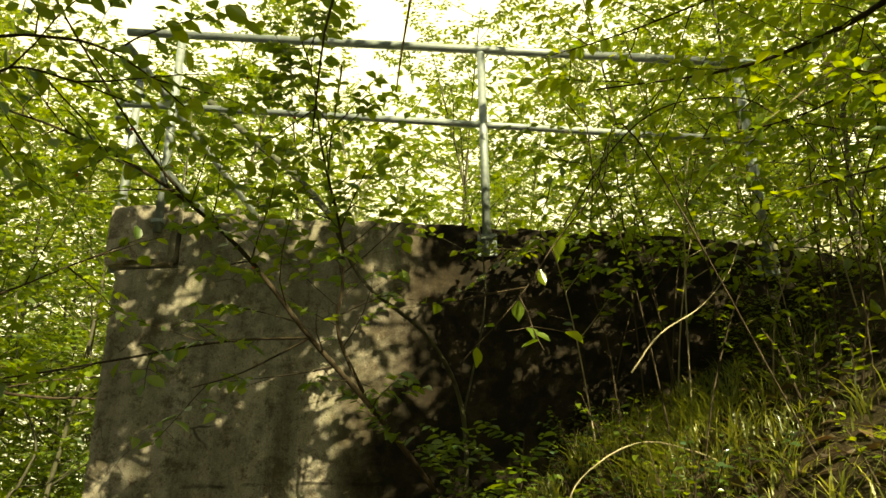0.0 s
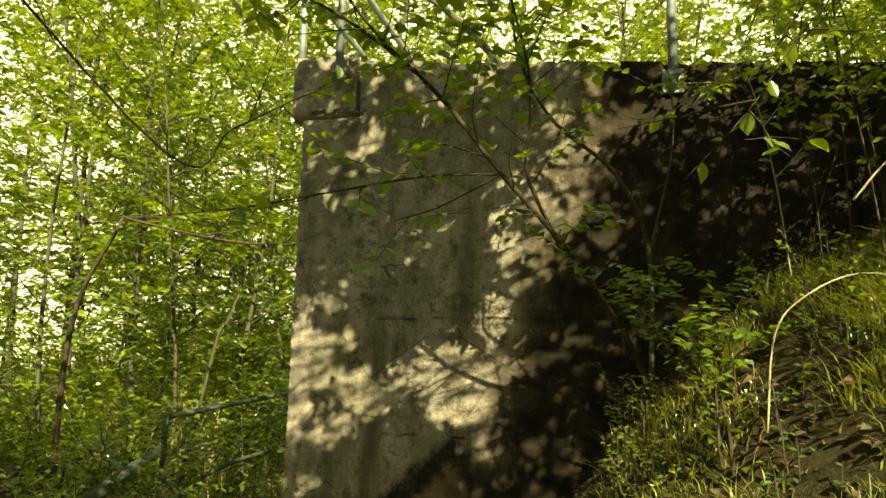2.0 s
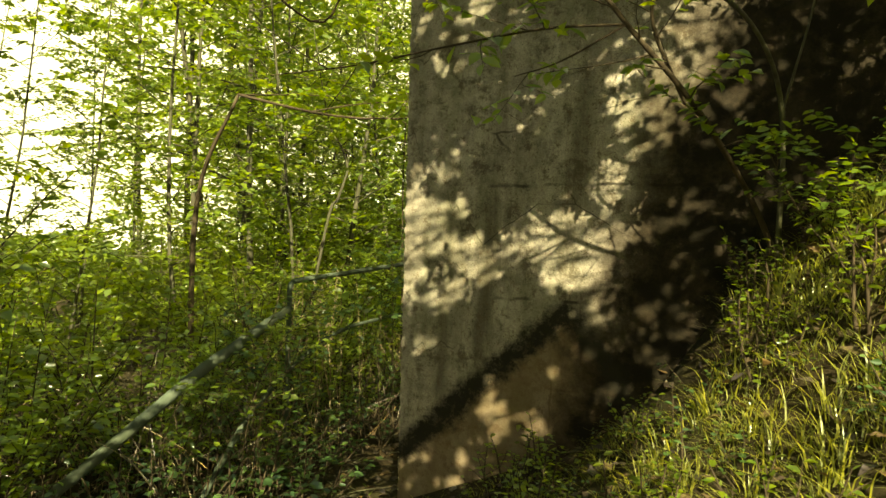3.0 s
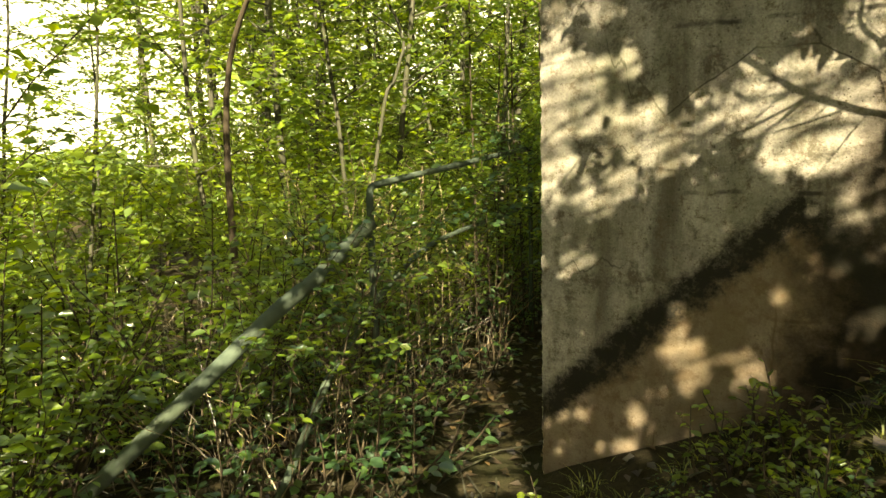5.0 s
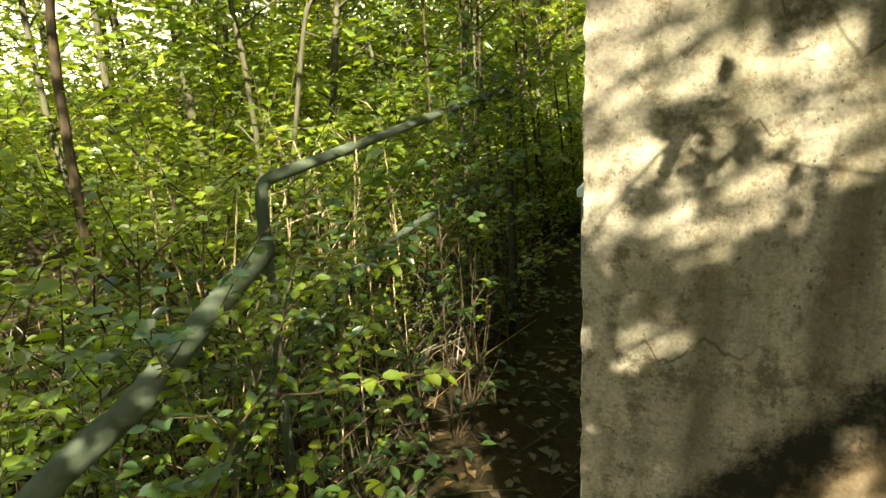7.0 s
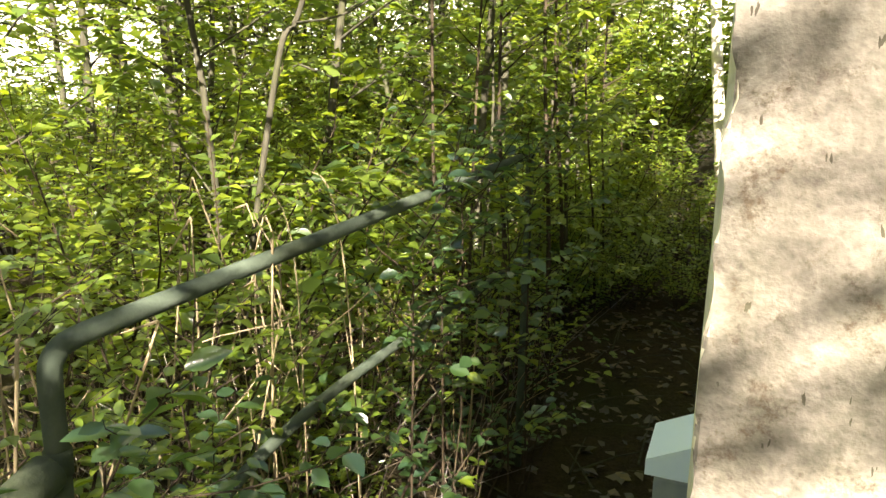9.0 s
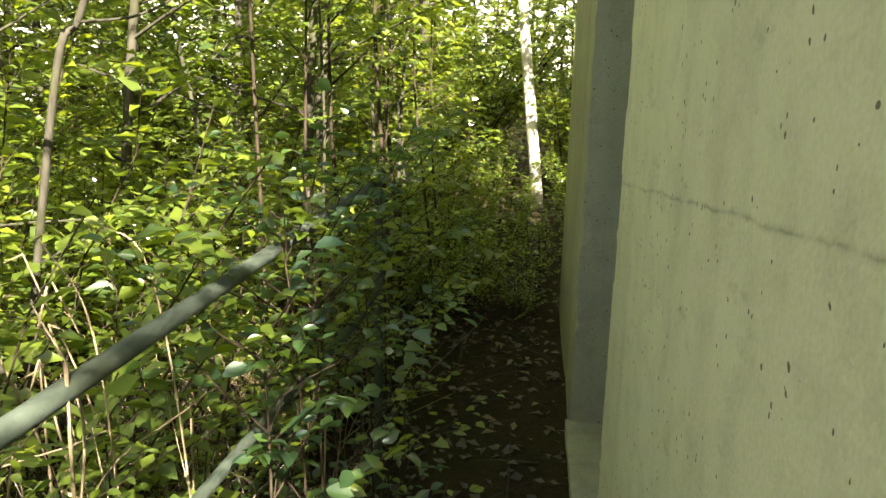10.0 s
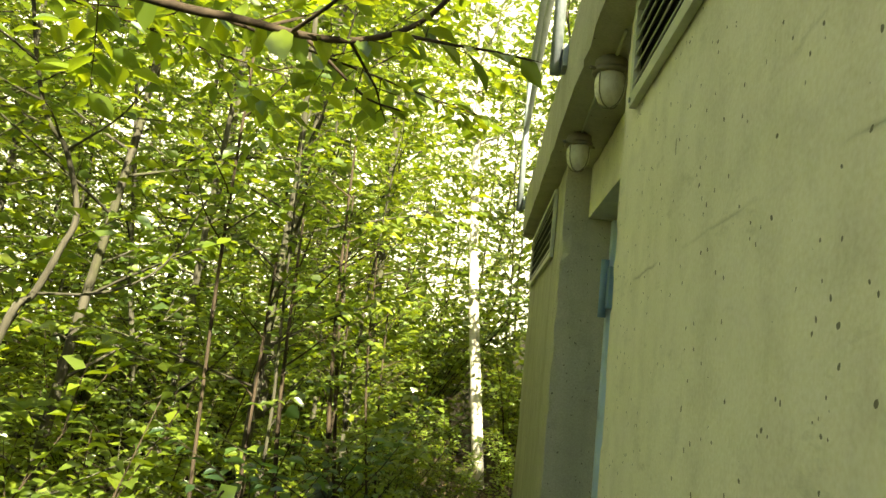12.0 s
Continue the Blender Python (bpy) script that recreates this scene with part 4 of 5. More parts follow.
def build_dead_limb():
    geo = ([], [])
    dice = random.Random(9)
    path = smooth_path([(-0.1, 1.2, 4.5), (0.31, 1.2, 4.11), (0.65, 1.2, 3.8), (0.98, 1.2, 3.4), (1.3, 1.25, 2.87)], 9)
    tube(geo, path, 0.024, 0.03, 12, True, 0.05, dice)
    t = thing("fallen_branch", (0, 0, 0), "bare dead limb leaning on the roof behind the railing", "fallen branch")
    part("trunk", mesh_from("trunk", *geo, BARK_POLE, True), t)
    for k in range(4):
        i = int(len(path) * (0.25 + 0.18 * k))
        d = (path[i + 1] - path[i]).normalized()
        up = d.cross(Vector((dice.uniform(-1, 1), dice.uniform(-1, 1), dice.uniform(-0.2, 1)))).normalized()
        stub = ([], [])
        tube(stub, [path[i], path[i] + up * 0.04 + d * 0.01, path[i] + up * 0.06 + d * 0.02], 0.011, 0.007, 7, True, 0.1, dice)
        part("branch_stub", mesh_from("branch_stub", *stub, BARK_POLE, True), t)


def build_forest():
    rng = np.random.default_rng(5)
    kinds = [
        make_tree(101, 7.5, 0.032, 0.12, 30, 1.5, 0.10, 0.036, "slim young tree with layered yellow-green leaves", (-1.64, 4.15, ground_z(-1.64, 4.15))),
        make_tree(102, 9.5, 0.042, 0.16, 29, 1.9, 0.11, 0.042, "tall thin tree with a leafy crown in the thicket", (-3.1, 6.2, ground_z(-3.1, 6.2))),
        make_tree(103, 6.0, 0.024, 0.08, 28, 1.3, 0.095, 0.034, "slender sapling with leaves from the ground up", (-2.6, 2.6, ground_z(-2.6, 2.6))),
        make_tree(104, 11.0, 0.06, 0.22, 29, 2.3, 0.125, 0.048, "tall forest tree with spreading leafy limbs", (-5.0, 10.0, ground_z(-5, 10))),
    ]
    spots = []

    def glade(x, y):
        """A sunny gap in the wood, and the line on which the birch shows."""
        along, off = (x - 0.5) * -0.84 + (y + 2.0) * 0.545, abs((x - 0.5) * 0.545 + (y + 2.0) * 0.84)
        return (4.2 < along < 15.0 and off < 0.25 + 0.045 * along) or (abs(x + 0.5) < 1.3 and 5.0 < y < 11.5)
    def scatter(x0, x1, y0, y1, cell, skip=lambda x, y: False):
        y = y0
        while y < y1:
            x = x0
            while x < x1:
                a, b = x + rng.uniform(0, cell), y + rng.uniform(0, cell)
                if not skip(a, b) and not glade(a, b):
                    spots.append((a, b))
                x += cell
            y += cell
    inside = lambda x, y: (-1.5 < x < 5.2 and -6 < y < 6.6) or (x > -3.3 and y < 1.7) or (x > -2.3 and y < 2.2) or (abs(x + 1.64) < 0.8 and abs(y - 4.15) < 0.8)
    scatter(-9, -1.2, -1.5, 11, 1.9, inside)
    scatter(-16, -9, -4, 14, 3.4)
    scatter(-16, 12, 11, 26, 2.9, inside)
    scatter(0, 10, 7, 11, 2.2, inside)
    scatter(5.2, 11, -2, 7, 2.0, lambda x, y: y < 0.2 and x < 7)
    for x, y in spots:
        far = math.hypot(x, y)
        k = int(rng.choice(4, p=[0.45, 0.1, 0.45, 0.0] if far < 5.5 else [0.35, 0.25, 0.25, 0.15] if far < 9 else [0.2, 0.35, 0.1, 0.35]))
        s = rng.uniform(0.8, 1.2) * (1.0 if far < 12 else 1.25)
        m = pose(x, y, ground_z(x, y), rng.normal(0, 2.5), rng.normal(0, 2.5), rng.uniform(0, 360)) @ Matrix.Scale(s, 4)
        copy_thing(kinds[k], m)
    for _ in range(9):
        x, y = rng.uniform(-6.0, 4.0), rng.uniform(11.5, 19)
        if not glade(x, y) and abs(x + 0.1) > 2.0:
            copy_thing(kinds[3], pose(x, y, ground_z(x, y), 0, 0, rng.uniform(0, 360)) @ Matrix.Scale(rng.uniform(0.9, 1.2), 4))
    # unseen wood behind the path: tall to one side, lower where the sun comes in
    # added to keep sky light off the wall and sun off the low brush
    back = make_tree(106, 8.0, 0.05, 0.06, 24, 2.0, 0.20, 0.06, "unseen bushy tree added behind the path to block light", (-4.2, -7.2, ground_z(-4.2, -7.2)), group="trees behind the path")
    for i in range(42):
        if i < 17:
            x, y = rng.uniform(-10, 1.2), rng.uniform(-14, -5.6)
            s = rng.uniform(0.072, 0.10) * -y + 0.1
        else:
            x, y = rng.uniform(1.2, 11), rng.uniform(-15, -6.4)
            s = rng.uniform(0.055, 0.068) * -y
        if x > 0.4 and y > -6.0:
            continue
        copy_thing(back, pose(x, y, ground_z(x, y), 0, 0, rng.uniform(0, 360)) @ Matrix.Scale(s, 4))
    shrubs = [
        make_shrub(201, 14, 1.9, 0.085, 0.03, "dense leafy bush in the undergrowth", (-1.9, 1.5, ground_z(-1.9, 1.5))),
        make_shrub(202, 10, 1.3, 0.07, 0.026, "low bush with small bright leaves", (-1.6, -0.4, ground_z(-1.6, -0.4)), LEAF_NEAR, fine=True),
        make_shrub(203, 15, 2.6, 0.09, 0.034, "tall many-stemmed bush with sunlit leaves", (-2.4, 5.0, ground_z(-2.4, 5.0))),
    ]
    bushes = []
    for _ in range(90):
        x, y = -1.3 - 8.0 * rng.random() ** 1.5, rng.uniform(-3.0, 13)
        bushes.append((x, y))
    for _ in range(18):
        bushes.append((rng.uniform(-1.3, 4), rng.uniform(6.3, 11)))
    for _ in range(16):
        bushes.append((rng.uniform(4.0, 7), rng.uniform(-2.5, 4)))
    for _ in range(34):
        a, b = rng.uniform(-7.5, 3.5), rng.uniform(9.0, 17.0)
        if abs(a + 0.2) > 1.2 or b > 11.5:
            bushes.append((a, b))
    for x, y in bushes:
        if (x > -2.3 and -1.0 < y < 5.5 and x < 3.9) or (x > -1.6 and y < 2) or (abs(x + 0.5) < 2.0 and 5.5 < y < 11.6):
            continue
        k = int(rng.integers(3))
        if glade(x, y) and y < 9 or x > -3.0 and y < 8:
            k = 1
        m = pose(x, y, ground_z(x, y), 0, 0, rng.uniform(0, 360)) @ Matrix.Scale(rng.uniform(0.75, 1.25) * (1.6 if y > 8.5 else 1.0), 4)
        copy_thing(shrubs[k], m)
    # undergrowth that closes the way along the building
    for _ in range(6):
        x, y = rng.uniform(-1.7, -0.9), rng.uniform(5.6, 9.0)
        copy_thing(shrubs[1], pose(x, y, ground_z(x, y), 0, 0, rng.uniform(0, 360)) @ Matrix.Scale(rng.uniform(0.6, 1.0) * (0.7 if x > -0.9 else 1.0), 4))
    for x, y, k in ((-1.15, 4.9, 0.8), (-1.45, 6.9, 0.9), (-1.5, 3.5, 0.6), (-5.6, 2.2, 1.0), (-7.7, 2.7, 1.2)):
        copy_thing(kinds[2], pose(x, y, ground_z(x, y), 0, 0, rng.uniform(0, 360)) @ Matrix.Scale(k, 4))
    # sunny bushes that close the view behind the bare soil
    for x, y, k in ((-1.35, 4.8, 0.9), (-1.6, 5.4, 1.1), (-1.7, 4.6, 1.0), (-1.9, 6.4, 1.2), (-1.5, 7.4, 1.2), (-1.35, 8.5, 1.3), (-0.6, 9.6, 1.0), (0.2, 9.9, 0.9), (-1.0, 9.3, 0.8), (-1.05, 5.2, 0.6), (-0.75, 5.7, 0.7), (-0.35, 5.5, 0.5), (-0.95, 6.3, 0.8), (-0.2, 6.4, 0.7), (-0.6, 7.2, 0.8), (0.2, 7.6, 0.8)):
        copy_thing(shrubs[1], pose(x, y, ground_z(x, y), 0, 0, rng.uniform(0, 360)) @ Matrix.Scale(k, 4))
    # thin dark stems that stand at the far rim of the bare soil
    for i, (x, y, h, lean) in enumerate(((-1.20, 3.45, 2.6, -0.10), (-1.05, 3.9, 3.2, -0.12), (-1.14, 4.7, 3.0, -0.16), (-1.42, 3.3, 2.4, 0.03), (-0.95, 5.0, 2.7, -0.18), (-1.5, 3.0, 3.4, -0.03), (-1.28, 4.2, 2.2, 0.1), (-1.0, 5.6, 2.4, -0.1))):
        g = ground_z(x, y)
        plant("sapling", "thin dark-stemmed young tree at the rim of bare soil", "sapling", [
            dict(points=[(x, y, g - 0.05), (x + lean * 0.4, y + 0.02, g + h * 0.3), (x + lean, y, g + h * 0.65), (x + lean * 1.2, y + 0.05, g + h)], r0=0.019 if i < 3 else 0.011, r1=0.006, leafy=0.3, gap=0.08, side=4, size=0.06),
        ], 700 + i, BARK_DARK, LEAF, "thin stems by the building")
    # birch with white bark beyond the building
    make_tree(105, 12.0, 0.10, 0.45, 26, 2.0, 0.085, 0.06, "white-barked birch standing in sun behind the thicket", pose(-0.20, 10.9, ground_z(-0.20, 10.9), 0, -9, 0), BARK_BIRCH, 0.02, group="birches")


def build_shade_trees():
    """Unseen trees added on the slope beside the walker, whose leaves break the sunlight."""
    make_tree(301, 9.0, 0.11, 0.32, 40, 3.0, 0.10, 0.045, "unseen broad-leaved tree added on the slope to shade the wall", (8.6, -7.0, ground_z(8.6, -7.0)), group="shade trees")
    make_tree(303, 7.0, 0.07, 0.25, 30, 2.0, 0.10, 0.045, "unseen leafy tree added for shade on the bank beside the wall", (6.4, -0.6, ground_z(6.4, -0.6)), group="shade trees")
    rng = np.random.default_rng(61)
    geo, leaves = ([], []), []
    foot = Vector((-1.9, -5.3, ground_z(-1.9, -5.3) - 0.1))
    trunk = smooth_path([foot, foot + Vector((0.1, 0.1, 2.0)), foot + Vector((0.4, 0.1, 4.0)), foot + Vector((0.7, 0.3, 6.5))], 4)
    tube(geo, trunk, 0.11, 0.03, 10, True, 0.04)
    for k in range(266):
        # limbs placed between the sun and the wall, bank or brush to shade them
        if k < 58:
            foot_x, foot_z = rng.uniform(-0.5, 1.3), rng.uniform(-0.7, 3.0)
        else:
            foot_x, foot_z = rng.uniform(1.3, 4.2), rng.uniform(1.3, 3.1)
        if k >= 104:
            foot_x, foot_z = rng.uniform(-0.6, 1.6), rng.uniform(1.5, 3.3)
        base_y = 0.0
        if 150 <= k < 161:
            foot_x, foot_z = rng.uniform(-0.4, 1.0), rng.uniform(-0.5, 0.5)
        elif k >= 246:
            foot_x, base_y = rng.uniform(3.0, 5.0), rng.uniform(-2.2, -0.5)
            foot_z = ground_z(foot_x, base_y) + 0.3
        elif k >= 222:
            foot_x, foot_z = rng.uniform(0.6, 1.7), rng.uniform(0.1, 1.1)
        elif k >= 184:
            foot_x, foot_z = (rng.uniform(-2.3, -0.2), rng.uniform(-0.9, 0.4)) if k < 196 else (rng.uniform(-2.0, -0.2), rng.uniform(0.6, 2.1))
        elif k >= 172:
            foot_x, foot_z = -0.3 + 0.1 * (k - 172) + rng.uniform(-0.08, 0.08), rng.uniform(0.25, 0.95)
        elif k >= 161:
            foot_x, base_y = rng.uniform(3.2, 4.8), rng.uniform(-2.7, -1.3)
            foot_z = ground_z(foot_x, base_y) + 0.2
        elif 58 <= k < 104 and foot_z < 2.6 and rng.random() < 0.05:
            continue
        elif k < 104 and foot_x < 1.3 and 0.25 < foot_z < 1.6 and rng.random() < 0.25:
            continue
        # no limb in front of a chosen sun patch
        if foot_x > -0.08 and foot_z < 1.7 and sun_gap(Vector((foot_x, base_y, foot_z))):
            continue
        reach = max(3.7, 5.4 - foot_z * 0.6) + rng.uniform(0, 1.4)
        tip = Vector((foot_x, base_y, foot_z)) + SUN_TO * reach
        q = trunk[int(rng.integers(4, len(trunk)))]
        way = (tip - q).normalized()
        near = tip - way * min(0.9, (tip - q).length * 0.5)
        tube(geo, smooth_path([q, q.lerp(near, 0.5) + Vector((0, 0, 0.25)), near], 4), 0.012, 0.005, 5, False)
        spray(rng, near, way + Vector((0, 0, rng.normal(-0.1, 0.15))), rng.uniform(0.8, 1.4), geo, leaves, 0.005, 8, 0.027, 0.09)
    # crown thinned so the chosen sun patches reach the wall
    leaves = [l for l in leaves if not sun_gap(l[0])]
    t = thing("tree", (0, 0, 0), "unseen tree added with low limbs that break the sun on the wall", "tree", "shade trees")
    part("trunk", mesh_from("trunk", *geo, BARK, True), t)
    part("crown", leaves_to_mesh("crown", leaves, LEAF_NEAR, rng, fine=True), t)
    # unseen high boughs, added to cut the sky light above the path
    geo, leaves = ([], []), []
    foot = Vector((-3.6, -4.4, ground_z(-3.6, -4.4) - 0.1))
    trunk = smooth_path([foot, foot + Vector((0.1, 0.1, 3.0)), foot + Vector((0.4, 0.3, 6.0)), foot + Vector((0.8, 0.6, 8.5))], 4)
    tube(geo, trunk, 0.14, 0.04, 10, True, 0.04)
    for k in range(14):
        tip = Vector((rng.uniform(-3.5, 5.5), rng.uniform(-4.2, 0.1), rng.uniform(5.6, 8.2)))
        q = trunk[int(rng.integers(7, len(trunk)))]
        if k >= 12:
            tip = Vector((rng.uniform(-1.6, -0.9), rng.uniform(0.0, 1.2), rng.uniform(0.0, 0.9))) + SUN_TO * rng.uniform(5.0, 6.5)
        way = (tip - q).normalized()
        near = tip - way * min(1.2, (tip - q).length * 0.5)
        tube(geo, smooth_path([q, q.lerp(near, 0.5) + Vector((0, 0, 0.3)), near], 4), 0.03, 0.012, 5, False)
        spray(rng, near, way + Vector((0, 0, rng.normal(0, 0.1))), rng.uniform(1.4, 2.2), geo, leaves, 0.012, 9, 0.05, 0.14)
    t = thing("tree", (0, 0, 0), "unseen tall tree added to close the sky above the path", "tree", "shade trees")
    part("trunk", mesh_from("trunk", *geo, BARK, True), t)
    part("crown", leaves_to_mesh("crown", leaves, LEAF, rng), t)


def build_near_branches():
    ob = plant("overhanging_branch", "dark curved branch with broad green leaves overhead", "branch", [
        dict(points=[(-2.0, 0.9, 2.3), (-1.4, 1.05, 2.16), (-1.05, 1.2, 2.12), (-0.9, 1.275, 2.127), (-0.76, 1.325, 2.123), (-0.65, 1.347, 2.137), (-0.54, 1.344, 2.182), (-0.45, 1.32, 2.27)], r0=0.012, r1=0.005, leafy=0.6, gap=0.05, side=5, size=0.075),
        dict(points=[(-0.78, 1.36, 2.13), (-0.73, 1.453, 2.104), (-0.66, 1.486, 2.055), (-0.58, 1.51, 2.04)], r0=0.005, r1=0.002, leafy=0.5, gap=0.09, side=0, size=0.06),
        dict(points=[(-1.4, 1.05, 2.16), (-1.25, 1.6, 2.32), (-1.0, 2.1, 2.42), (-0.7, 2.5, 2.46), (-0.4, 2.7, 2.44)], r0=0.007, r1=0.003, leafy=0.8, gap=0.03, side=12, size=0.085),
        dict(points=[(-2.0, 0.9, 2.3), (-1.9, 1.7, 2.45), (-1.6, 2.4, 2.55), (-1.2, 2.9, 2.6)], r0=0.007, r1=0.003, leafy=0.8, gap=0.03, side=12, size=0.085),
        dict(points=[(-2.0, 0.9, 2.3), (-2.5, 1.0, 1.4), (-2.6, 1.1, -0.6)], r0=0.013, r1=0.03),
    ], 51, BARK_DARK, LEAF_NEAR)
    plant("sapling", "pale forked sapling with dark twigs beside the path", "sapling", [
        dict(points=[(-2.35, 2.3, -0.55), (-2.2, 2.34, 0.5), (-2.04, 2.38, 1.397), (-1.98, 2.43, 1.55), (-1.92, 2.45, 1.73), (-1.89, 2.457, 1.86), (-1.93, 2.39, 2.08), (-1.99, 2.32, 2.2), (-2.02, 2.21, 2.5), (-2.1, 2.1, 3.2)], r0=0.018, r1=0.006, leafy=0.3, side=6),
        dict(points=[(-1.98, 2.43, 1.55), (-1.7, 2.4, 1.58), (-1.5, 2.4, 1.7), (-1.38, 2.4, 1.95)], r0=0.006, r1=0.003, leafy=0.4, side=2),
        dict(points=[(-1.93, 2.39, 2.08), (-1.7, 2.3, 2.2), (-1.6, 2.25, 2.3)], r0=0.005, r1=0.003, leafy=0.5, side=2),
    ], 52, BARK, LEAF_NEAR)
    for i, (x, y, h) in enumerate(((-1.22, -0.15, 1.0), (-1.28, 0.2, 1.1), (-1.2, -0.35, 0.8), (-1.2, 0.65, 1.05))):
        g = ground_z(x, y)
        plant("sapling", "thin leafy sapling grown up through the fallen trunk", "sapling", [
            dict(points=[(x, y, g - 0.02), (x + 0.03, y - 0.02, g + h * 0.5), (x + 0.08, y + 0.03, g + h), (x + 0.1, y + 0.05, g + h * 1.25)], r0=0.006, r1=0.002, leafy=0.6, gap=0.022, side=12, size=0.038),
        ], 500 + i, BARK_DARK, LEAF_NEAR, "saplings by the fallen trunk")
    r = np.random.default_rng(77)
    near = make_shrub(205, 8, 0.95, 0.047, 0.030, "low tangled bush with small leaves beside the path", (-1.55, 0.5, ground_z(-1.55, 0.5)), LEAF_NEAR, fine=True, group="bushes beside the path", twigs=5)
    for x, y, k in ((-1.75, -0.35, 0.6), (-1.9, 0.1, 1.0), (-1.5, 1.3, 0.85), (-1.75, 1.9, 1.2), (-1.5, 2.5, 0.9), (-1.6, 3.2, 1.2), (-1.1, 3.6, 0.8), (-1.9, 3.9, 1.3), (-1.3, 4.6, 1.0), (-2.2, 1.0, 1.4), (-2.3, 2.4, 1.5), (-2.1, -0.9, 1.2), (-2.5, 0.3, 1.5), (-1.4, 0.2, 0.6), (-1.4, 1.8, 0.65), (3.75, -0.45, 0.8), (4.3, 0.1, 0.9), (3.4, -0.2, 0.5), (-0.9, 5.4, 0.9), (-1.7, 5.2, 1.3), (-2.2, 4.8, 1.6)):
        copy_thing(near, pose(x, y, ground_z(x, y), 0, 0, r.uniform(0, 360)) @ Matrix.Scale(k, 4))
    # leafy sprigs low beside the path
    sp = make_shrub(204, 4, 0.55, 0.06, 0.045, "low sprig with broad blue-green leaves beside the path", (-0.55, -0.25, ground_z(-0.55, -0.25)), LEAF_BLUE, fine=True, group="low sprigs", twigs=2, name="sprig")
    for i in range(150):
        x, y = (r.uniform(-1.3, -0.35), r.uniform(-1.3, 0.5)) if i < 17 else (r.uniform(-2.6, -0.7), r.uniform(-1.6, 3.6)) if i < 95 else (r.uniform(0.3, 3.0), r.uniform(-1.9, -0.15))
        copy_thing(sp, pose(x, y, ground_z(x, y), 0, 0, r.uniform(0, 360)) @ Matrix.Scale(r.uniform(0.5, 1.2) if i < 95 else r.uniform(0.3, 0.6), 4))
    # broken dry canes standing in the brush
    canes = [
        [(-1.02, 1.0, -0.47), (-1.05, 1.05, 0.3), (-1.1, 1.08, 0.84), (-1.25, 1.15, 1.01)],
        [(-0.98, 1.25, -0.47), (-1.0, 1.24, 0.4), (-1.07, 1.25, 0.93), (-1.22, 1.3, 1.02)],
        [(-1.15, 0.7, -0.47), (-0.98, 0.74, 0.4), (-0.93, 0.79, 0.8), (-1.13, 0.96, 0.93)],
        [(-1.3, 0.5, -0.48), (-1.2, 0.62, 0.2), (-0.95, 0.75, 0.62)],
        [(-1.5, 1.4, -0.5), (-1.3, 1.3, 0.3), (-0.9, 1.15, 0.7)],
        [(-1.7, 0.9, -0.5), (-1.5, 0.95, 0.4), (-1.1, 1.1, 0.62)],
    ]
    for i, c in enumerate(canes):
        plant("dry_cane", "broken pale dry cane standing in the brush", "dead stem", [dict(points=c, r0=0.0032, r1=0.0018, seg=6, leafy=0.3, gap=0.12, size=0.04), dict(points=[c[1], (c[1][0] - 0.12, c[1][1] + 0.1, c[1][2] + 0.3)], r0=0.0018, r1=0.001, seg=5)], 600 + i, CANE, LEAF_NEAR, "dry canes")
    for i, (x, y, h, w) in enumerate(((-0.80, -0.42, 1.02, 0.1), (-0.86, -0.2, 1.15, -0.06), (-0.78, -0.05, 1.05, -0.1), (-0.90, 0.08, 1.2, 0.05), (-0.72, -0.3, 0.75, -0.12), (-0.98, -0.5, 1.1, 0.1), (-0.82, 0.45, 1.1, -0.1), (-0.76, 1.2, 1.35, -0.04), (-0.74, 1.4, 1.5, -0.06), (-0.80, 1.7, 1.6, -0.05), (-0.72, 2.0, 1.4, -0.05), (-0.74, 2.3, 1.6, -0.04), (-1.1, -0.75, 0.8, 0.06), (-0.75, 0.2, 0.8, -0.15))):
        g = ground_z(x, y)
        plant("bramble", "leafy bramble climbing through the old pipe railing", "bramble", [
            dict(points=[(x, y, g - 0.02), (x + w * 0.3, y - 0.03, g + h * 0.4), (x + w, y + 0.03, g + h * 0.8), (x + w * 2.2, y + 0.12, g + h)], r0=0.005, r1=0.002, leafy=0.55, gap=0.03, side=14 if y > 0.9 else 6, size=0.05),
            dict(points=[(x, y, g - 0.02), (x + 0.06, y + 0.05, g + h * 0.3), (x + 0.12 + w, y + 0.12, g + h * 0.62)], r0=0.004, r1=0.0015, leafy=0.5, gap=0.05, side=2, size=0.05),
        ], 800 + i, BARK_DARK, LEAF_BLUE if i % 2 else LEAF_NEAR, "brambles on the railing")
    for i in range(26):
        x, y = r.uniform(-1.9, -0.95), r.uniform(0.1, 2.3)
        g = ground_z(x, y)
        h, lx, ly = r.uniform(0.7, 1.55), r.uniform(-0.3, 0.3), r.uniform(-0.3, 0.3)
        q = Vector((x + lx, y + ly, g + h))
        plant("dry_cane", "broken pale dry cane standing in the brush", "dead stem", [
            dict(points=[(x, y, g - 0.03), (x + lx * 0.4, y + ly * 0.5, g + h * 0.55), q], r0=0.0045, r1=0.003, seg=6),
            dict(points=[q, q + Vector((r.uniform(-0.12, 0.12), r.uniform(-0.1, 0.1), r.uniform(-0.16, 0.02)))], r0=0.004, r1=0.002, seg=5),
        ], 900 + i, CANE, LEAF_NEAR, "dry canes")
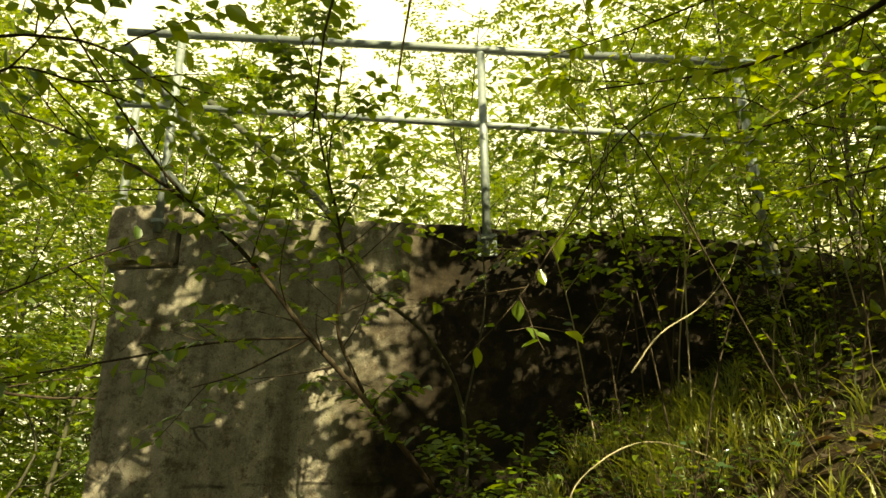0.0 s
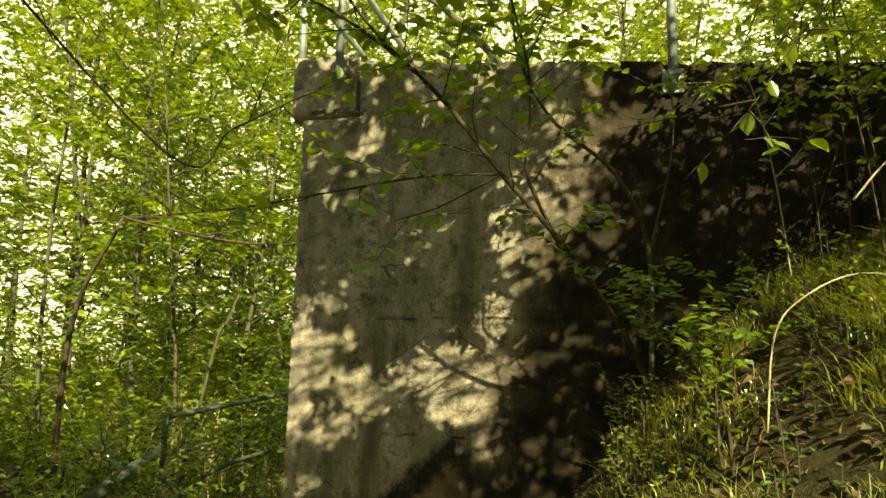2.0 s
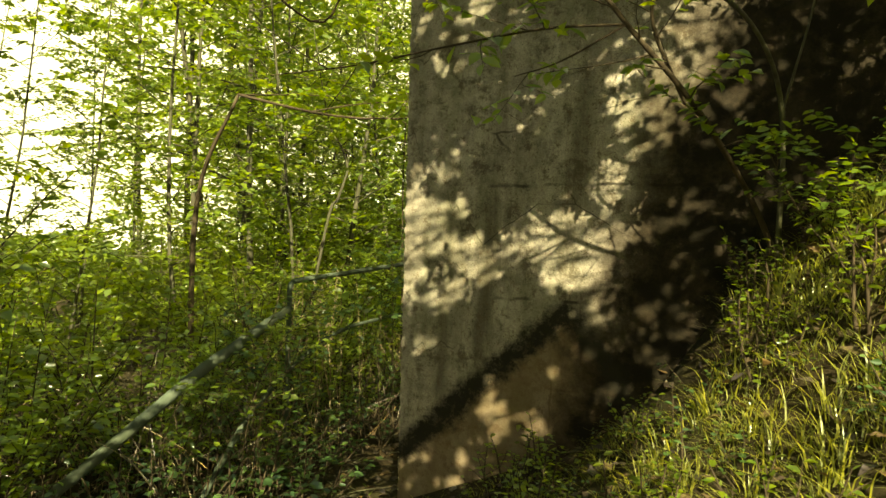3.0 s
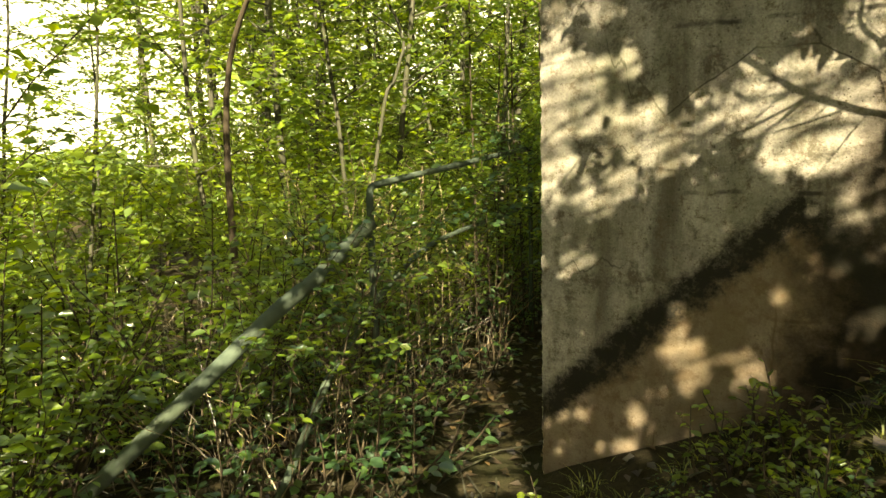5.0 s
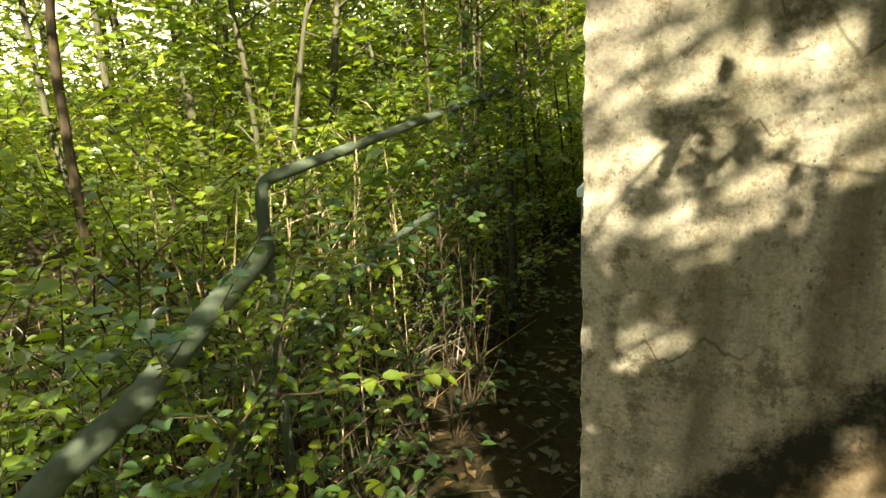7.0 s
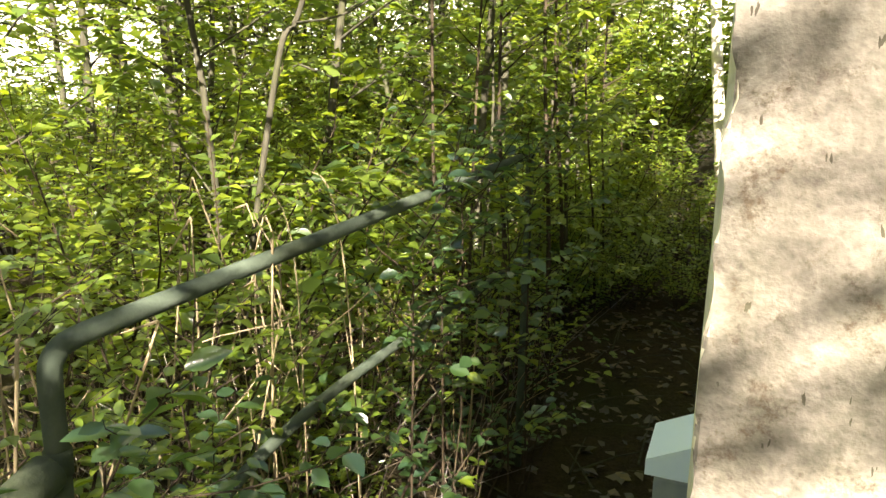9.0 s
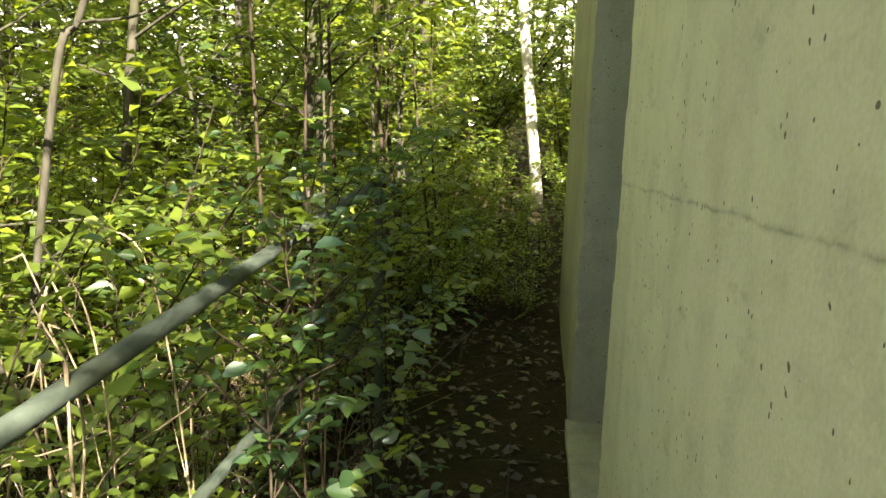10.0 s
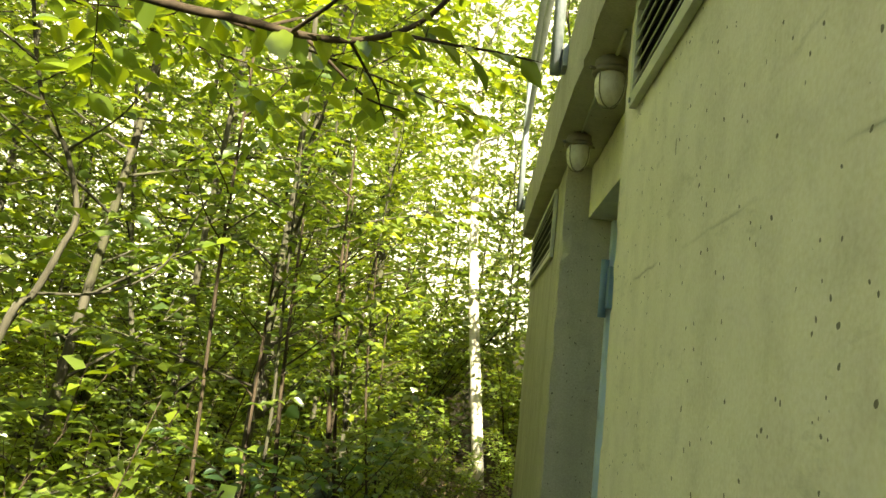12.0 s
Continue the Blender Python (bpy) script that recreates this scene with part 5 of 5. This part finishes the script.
    bank = make_shrub(206, 6, 0.42, 0.045, 0.03, "small leafy plant with yellow-green leaves on the bank", (2.3, -1.0, ground_z(2.3, -1.0)), LEAF_NEAR, fine=True, group="small plants on the bank", twigs=3, name="small_plant")
    for _ in range(64):
        x, y = r.uniform(1.2, 4.5), r.uniform(-2.6, -0.1)
        if _ < 16:
            x, y = r.uniform(0.25, 1.5), r.uniform(-1.0, -0.12)
        if _ < 16 or x - 0.45 * -y > 0.9:
            copy_thing(bank, pose(x, y, ground_z(x, y), 0, 0, r.uniform(0, 360)) @ Matrix.Scale(r.uniform(0.4, 1.0), 4))


def build_grass():
    rng = np.random.default_rng(9)
    verts, faces = [], []
    tufts = []
    for _ in range(1900):
        x, y = rng.uniform(0.6, 4.8), rng.uniform(-3.4, -0.08)
        if x - 0.45 * -y < rng.uniform(0.8, 1.7) or x + 0.3 * -y > rng.uniform(3.0, 3.9) or noise.noise(Vector((x * 2.2, y * 2.2, 1.0))) < -0.18:
            continue
        tufts.append((x, y, 1.0))
    for _ in range(25):
        tufts.append((rng.uniform(0.1, 1.4), rng.uniform(-0.9, -0.05), 0.5))
    for x, y, s in tufts:
        for _ in range(26):
            a, q = rng.uniform(0, 6.283), abs(rng.normal(0, 0.06))
            bx, by = x + math.cos(a) * q, y + math.sin(a) * q
            p = Vector((bx, by, ground_z(bx, by) - 0.01))
            ln = s * rng.uniform(0.08, 0.28) * (0.7 + 0.6 * noise.noise(Vector((x * 1.7, y * 1.7, 5.0))))
            lean = rng.uniform(0.4, 1.3)
            az = a + rng.normal(0, 0.7)
            out = Vector((math.cos(az) - 0.35, math.sin(az) - 0.25, 0))
            sd = out.cross(Vector((0, 0, 1))).normalized() * rng.uniform(0.002, 0.0042)
            i = len(verts)
            for k in range(4):
                f = k / 3
                c = p + out * (ln * lean * f * f) + Vector((0, 0, ln * (f - 0.45 * lean * f * f)))
                if k < 3:
                    verts += [c - sd * (1 - 0.25 * k), c + sd * (1 - 0.25 * k)]
                else:
                    verts.append(c)
            faces += [(i, i + 1, i + 3, i + 2), (i + 2, i + 3, i + 5, i + 4), (i + 4, i + 5, i + 6)]
    tagged(part("grass", mesh_from("grass", verts, faces, GRASS)), "long green grass in tufts on the bank", "grass", kind="stuff")
    # dead leaves on the ground
    pos, dirs, size = [], [], []
    for _ in range(13000):
        x, y = rng.normal(-0.2, 2.0), rng.uniform(-4.5, 11)
        if (0 < x < 4.6 and 0 < y < 5.8):
            continue
        if len(pos) % 4 == 0:
            x, y = rng.uniform(0.8, 4.6), rng.uniform(-3.4, -0.05)
        pos.append((x, y, ground_z(x, y) + 0.012))
        a = rng.uniform(0, 6.283)
        dirs.append((math.cos(a), math.sin(a), 0.25 + rng.normal(0, 0.15)))
        size.append(rng.uniform(0.04, 0.09))
    tagged(part("leaf_litter", leaf_mesh("leaf_litter", pos, dirs, size, LITTER, rng, flat=0.25)), "brown dead leaves scattered on the soil", "leaf litter", kind="stuff")
    # tangle of dry stalks in the brush
    geo = ([], [])
    for _ in range(900):
        x, y = rng.uniform(-3.4, -0.95), rng.uniform(-0.7, 4.0)
        p = Vector((x, y, ground_z(x, y)))
        az, lean, ln = rng.uniform(0, 6.283), rng.uniform(0.1, 1.6), rng.uniform(0.25, 1.15)
        d = Vector((math.cos(az) * lean, math.sin(az) * lean, 1)).normalized()
        bend = Vector((rng.normal(0, 0.1), rng.normal(0, 0.1), -0.12)) * ln
        tube(geo, [p, p + d * ln * 0.5, p + d * ln + bend], rng.uniform(0.002, 0.0045), 0.0012, 3, False)
    tagged(part("dry_stalks", mesh_from("dry_stalks", *geo, STRAW)), "tangle of dry pale stalks in the brush", "dry stalks", kind="stuff")
    # sticks on the dark soil
    geo = ([], [])
    for _ in range(420):
        x, y = rng.uniform(-2.0, 0.6), rng.uniform(-2.5, 6)
        if x > -0.05 and y > -0.1:
            continue
        az, ln = rng.uniform(0, 6.283), rng.uniform(0.15, 0.6)
        a = Vector((x, y, ground_z(x, y) + 0.012))
        bx, by = x + math.cos(az) * ln, y + math.sin(az) * ln
        if bx > -0.05 and by > -0.1:
            continue
        b = Vector((bx, by, ground_z(bx, by) + 0.03))
        tube(geo, [a, a.lerp(b, 0.5) + Vector((0, 0, 0.015)), b], 0.006, 0.002, 5)
    tagged(part("fallen_sticks", mesh_from("fallen_sticks", *geo, BARK)), "fallen twigs on the forest floor", "sticks", kind="stuff")
    # woods in the distance
    pos, dirs, size = [], [], []
    for _ in range(78000):
        a = rng.uniform(0, 6.283)
        r = rng.uniform(27, 36)
        x, y = math.cos(a) * r, math.sin(a) * r
        if y < -10 and -14 < x < 22:
            continue
        z = ground_z(x, y) + rng.uniform(0, 1) ** 1.1 * (2.5 if abs(x * 0.545 + y * 0.84) < 3.0 and x < 0 else (22 if y > 5 else 9))
        pos.append((x, y, z))
        b = rng.uniform(0, 6.283)
        dirs.append((math.cos(b), math.sin(b), 0))
        size.append(rng.uniform(0.35, 0.65))
    tagged(part("far_woods", leaf_mesh("far_woods", pos, dirs, size, LEAF, rng)), "leafy woods in the distance", "woods", kind="stuff")


build_backdrop()
build_ground()
build_building()
build_railing()
build_fittings()
build_wall_shrub()
build_brambles()
build_path_railing()
build_dead_limb()
build_near_branches()
build_forest()
build_shade_trees()
build_grass()
